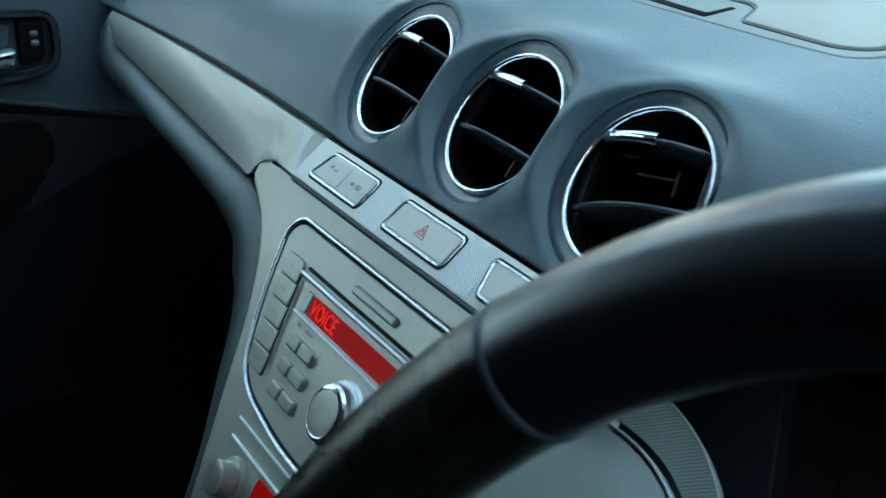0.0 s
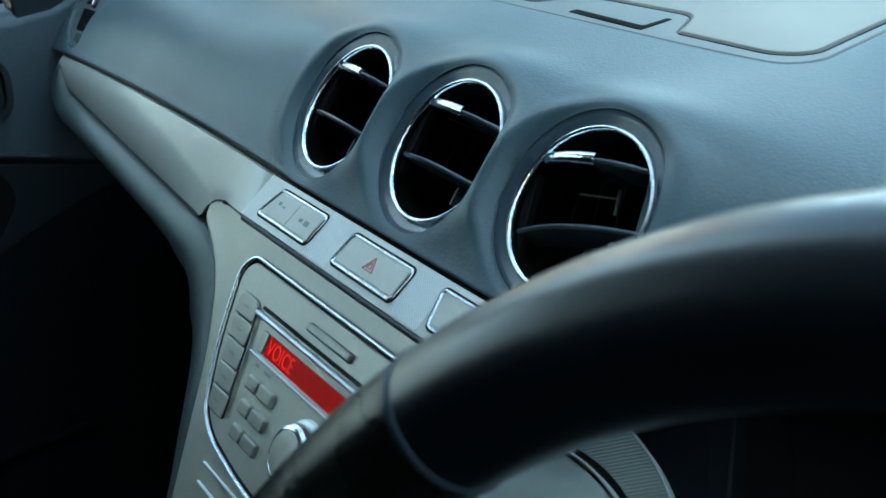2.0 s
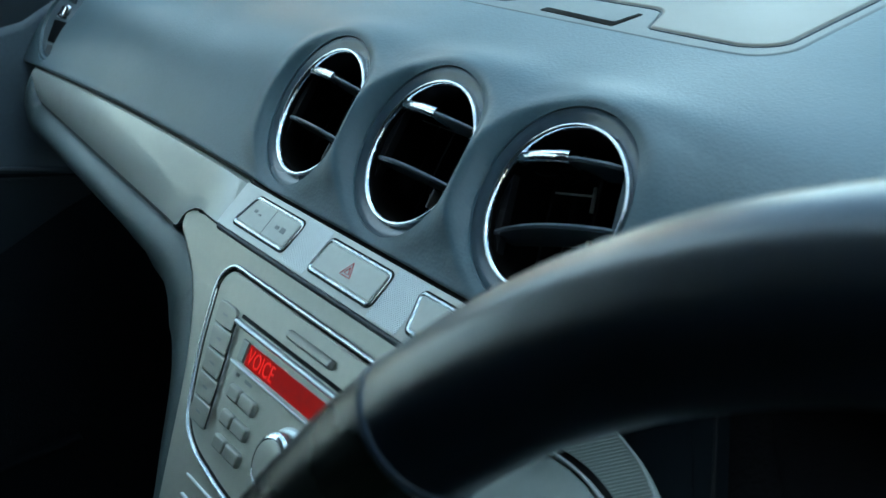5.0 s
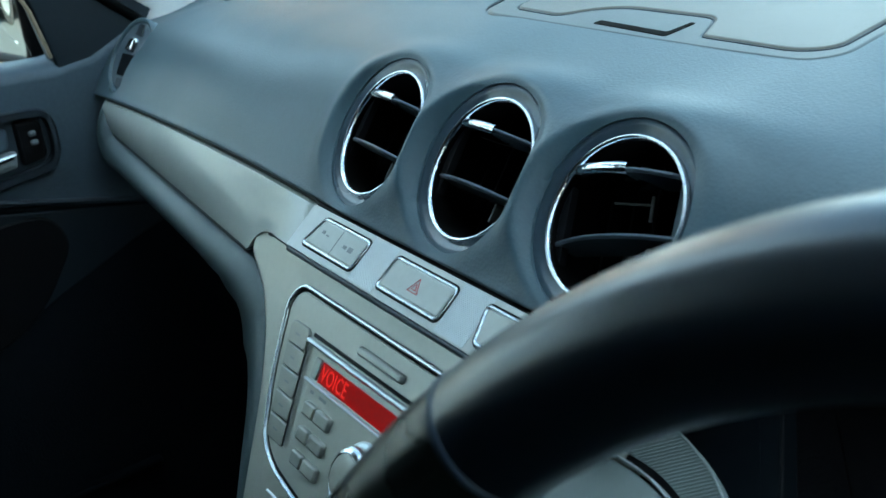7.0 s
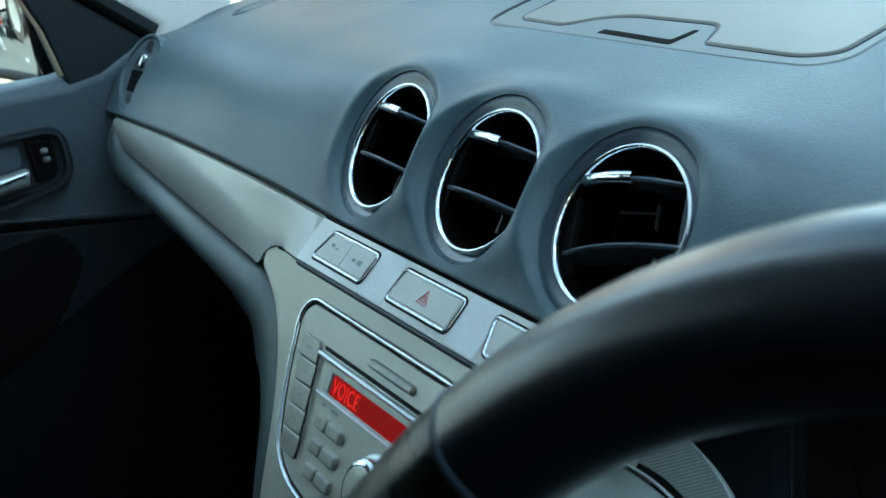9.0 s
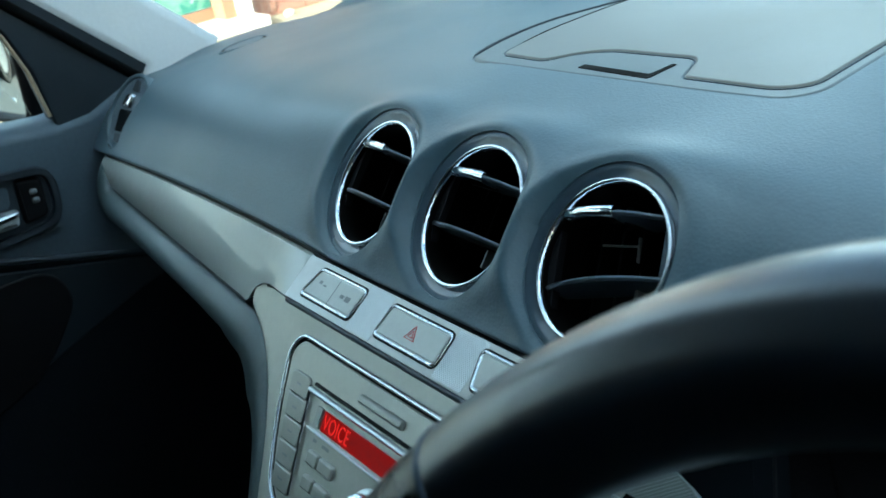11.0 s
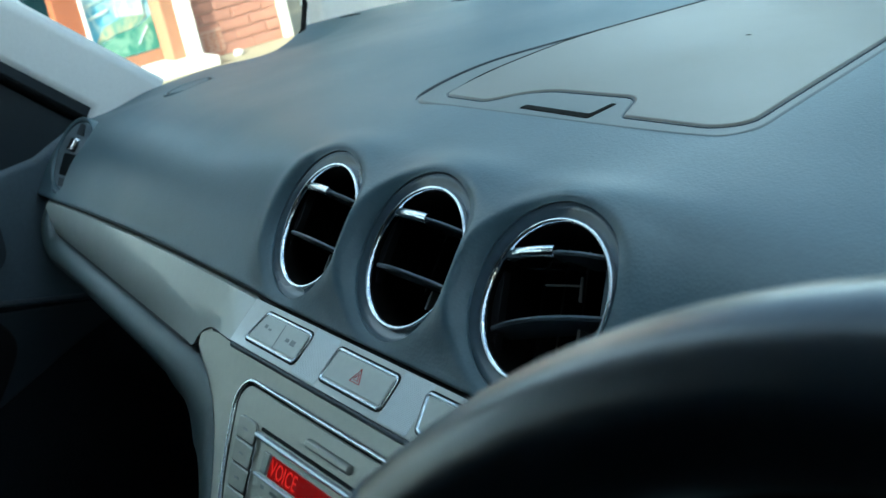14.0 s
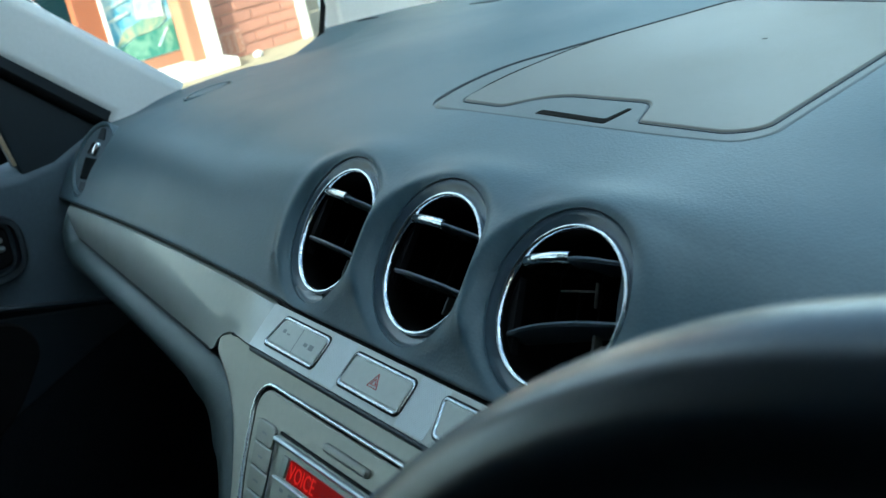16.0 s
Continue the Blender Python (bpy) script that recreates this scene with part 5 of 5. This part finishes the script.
for row in range(14):
    z0 = 0.002 + 0.075 * row
    y = 2.62 - (0.1125 if row % 2 else 0.0)
    while y < 3.285:
        y0, y1 = max(y, 2.60), min(y + 0.215, 3.288)
        y += 0.225
        if y1 - y0 < 0.03:
            continue
        bm = bmesh.new()
        plate(bm, pf, [(y0, z0), (y1, z0), (y1, z0 + 0.065), (y0, z0 + 0.065)], 0.13, 0.16 + rnd.uniform(-0.002, 0.002), 0.004)
        part("brick", bm, BRICK, wall, smooth=0)

# cast air brick low in the wall
bm = bmesh.new()
plate(bm, pf, [(2.69, 0.035), (2.85, 0.035), (2.85, 0.185), (2.69, 0.185)], 0.13, 0.165, 0.004)
air_brick = part("air_brick", bm, MORTAR, wall, "dull cast air brick with dark slots", 0)
for row in range(6):
    for col in range(3):
        bm = bmesh.new()
        y, z = 2.703 + 0.048 * col + 0.008 * (row % 2), 0.048 + 0.0215 * row
        plate(bm, pf, [(y, z), (y + 0.034, z), (y + 0.034, z + 0.010), (y, z + 0.010)], 0.160, 0.1664, 0.001)
        part("slot", bm, BROWN, air_brick, smooth=0)

# ---- parked car, seen in the door mirror ----
CARPAINT = material("car_paint_silver", (0.50, 0.55, 0.55), 0.25, metal=0.6, vary=0.05, coat=0.5)
CARGLASS = material("car_window_dark", (0.02, 0.05, 0.05), 0.08, vary=0.2)
RIMGREY = material("wheel_rim_grey", (0.22, 0.25, 0.25), 0.45, metal=0.2)
TYRE = material("tyre_rubber", (0.02, 0.02, 0.02), 0.8)
LAMPRED = material("tail_lamp_red", (0.45, 0.02, 0.02), 0.25)
CX, CY = -7.25, -6.71
parked = thing("parked_car", "silver hatchback parked on the grey asphalt", "car", (CX, CY, 0))
cf = Frame((CX, CY, 0), 0.0)
cf.x, cf.s, cf.h = Vector((0, 1, 0)), Vector((0, 0, 1)), Vector((1, 0, 0))
bm = bmesh.new()
plate(bm, cf, rounded([(-2.0, 0.25, 0.1), (2.05, 0.25, 0.1), (2.1, 0.62, 0.15), (1.9, 0.85, 0.2), (0.9, 0.98, 0.2), (-1.85, 1.0, 0.15), (-2.05, 0.7, 0.15)], 6), -0.86, 0.86, 0.12)
bmesh.ops.recalc_face_normals(bm, faces=bm.faces)
part("body", bm, CARPAINT, parked)
bm = bmesh.new()
plate(bm, cf, rounded([(-1.9, 0.98, 0.05), (1.0, 0.97, 0.1), (0.2, 1.45, 0.25), (-1.4, 1.45, 0.2)], 6), -0.74, 0.74, 0.08)
bmesh.ops.recalc_face_normals(bm, faces=bm.faces)
part("cabin", bm, CARPAINT, parked)
bm = bmesh.new()
plate(bm, cf, rounded([(-1.7, 1.02, 0.05), (0.75, 1.02, 0.1), (0.15, 1.38, 0.15), (-1.3, 1.38, 0.12)], 6), 0.74, 0.75, 0.004)
part("side_window", bm, CARGLASS, parked, "dark side window")
for y in (-1.3, 1.3):
    wf = Frame((CX + 0.80, CY + y, 0.31), 0.0)
    wf.x, wf.s, wf.h = Vector((0, 1, 0)), Vector((0, 0, 1)), Vector((1, 0, 0))
    bm = bmesh.new()
    turned(bm, wf, [(0.20, -0.10), (0.31, -0.10), (0.31, 0.06), (0.29, 0.09), (0.21, 0.09), (0.20, 0.05)], sides=32)
    bmesh.ops.recalc_face_normals(bm, faces=bm.faces)
    wheel_part = part("wheel", bm, TYRE, parked, "black tyre")
    bm = bmesh.new()
    cols = turned(bm, wf, [(0.205, 0.03), (0.19, 0.08), (0.06, 0.06), (0.01, 0.07)], sides=24)
    bmesh.ops.recalc_face_normals(bm, faces=bm.faces)
    part("rim", bm, RIMGREY, wheel_part, "dull silver wheel rim")
bm = bmesh.new()
plate(bm, cf, rounded([(-2.02, 0.72, 0.03), (-1.8, 0.72, 0.03), (-1.75, 0.92, 0.03), (-1.95, 0.92, 0.03)], 4), 0.70, 0.87, 0.02)
part("tail_lamp", bm, LAMPRED, parked, "red tail lamp")

# ---- cycle stand by the road, seen in the door mirror ----
stand = thing("cycle_stand", "pale steel tube cycle stand with a red band", "cycle stand", (-5.35, -3.75, 0))
bm = bmesh.new()
bend = [(-5.71, -3.690, 0.00), (-5.71, -3.690, 0.62), (-5.69, -3.695, 0.72), (-5.61, -3.710, 0.80), (-5.45, -3.740, 0.80), (-5.37, -3.750, 0.72), (-5.35, -3.750, 0.62), (-5.35, -3.750, 0.16), (-5.33, -3.755, 0.08), (-5.27, -3.770, 0.04), (-5.17, -3.790, 0.03), (-4.95, -3.830, 0.03)]
tube(bm, [spline(bend, k / 66) for k in range(67)], 0.026, 14)
bmesh.ops.recalc_face_normals(bm, faces=bm.faces)
part("hoop", bm, SATIN, stand)
bm = bmesh.new()
tube(bm, [Vector((-5.35, -3.75, z)) for z in (0.40, 0.405, 0.495, 0.50)], [0.027, 0.029, 0.029, 0.027], 16)
bmesh.ops.recalc_face_normals(bm, faces=bm.faces)
part("band", bm, LAMPRED, stand, "red band")

# ---- scrap of paper on the pavement by the bricks ----
bm = bmesh.new()
bmesh.ops.create_icosphere(bm, subdivisions=3, radius=0.035)
rnd = random.Random(9)
for v in bm.verts:
    v.co *= rnd.uniform(0.8, 1.15)
    v.co.z = max(v.co.z * 0.7, -0.015)
    v.co += Vector((WX + 0.16, 2.86, 0.015))
alone("paper_scrap", bm, RENDERW, "small crumpled white paper scrap on the pavement", "litter", smooth=0)

# ---- slots at the foot of the windscreen ----
for (x0, y0), (x1, y1) in (((-0.690, 0.374), (-0.660, 0.383)), ((-0.578, 0.448), (-0.540, 0.464))):
    bm = bmesh.new()
    tube(bm, [dash_at(x0 + (x1 - x0) * k / 4, y0 + (y1 - y0) * k / 4) for k in range(5)], [0.0005, 0.0011, 0.0013, 0.0011, 0.0005], 8)
    alone("demister_slot", bm, BLACK, "narrow dark demister slot in the dash top", "slot", "slots under the windscreen")
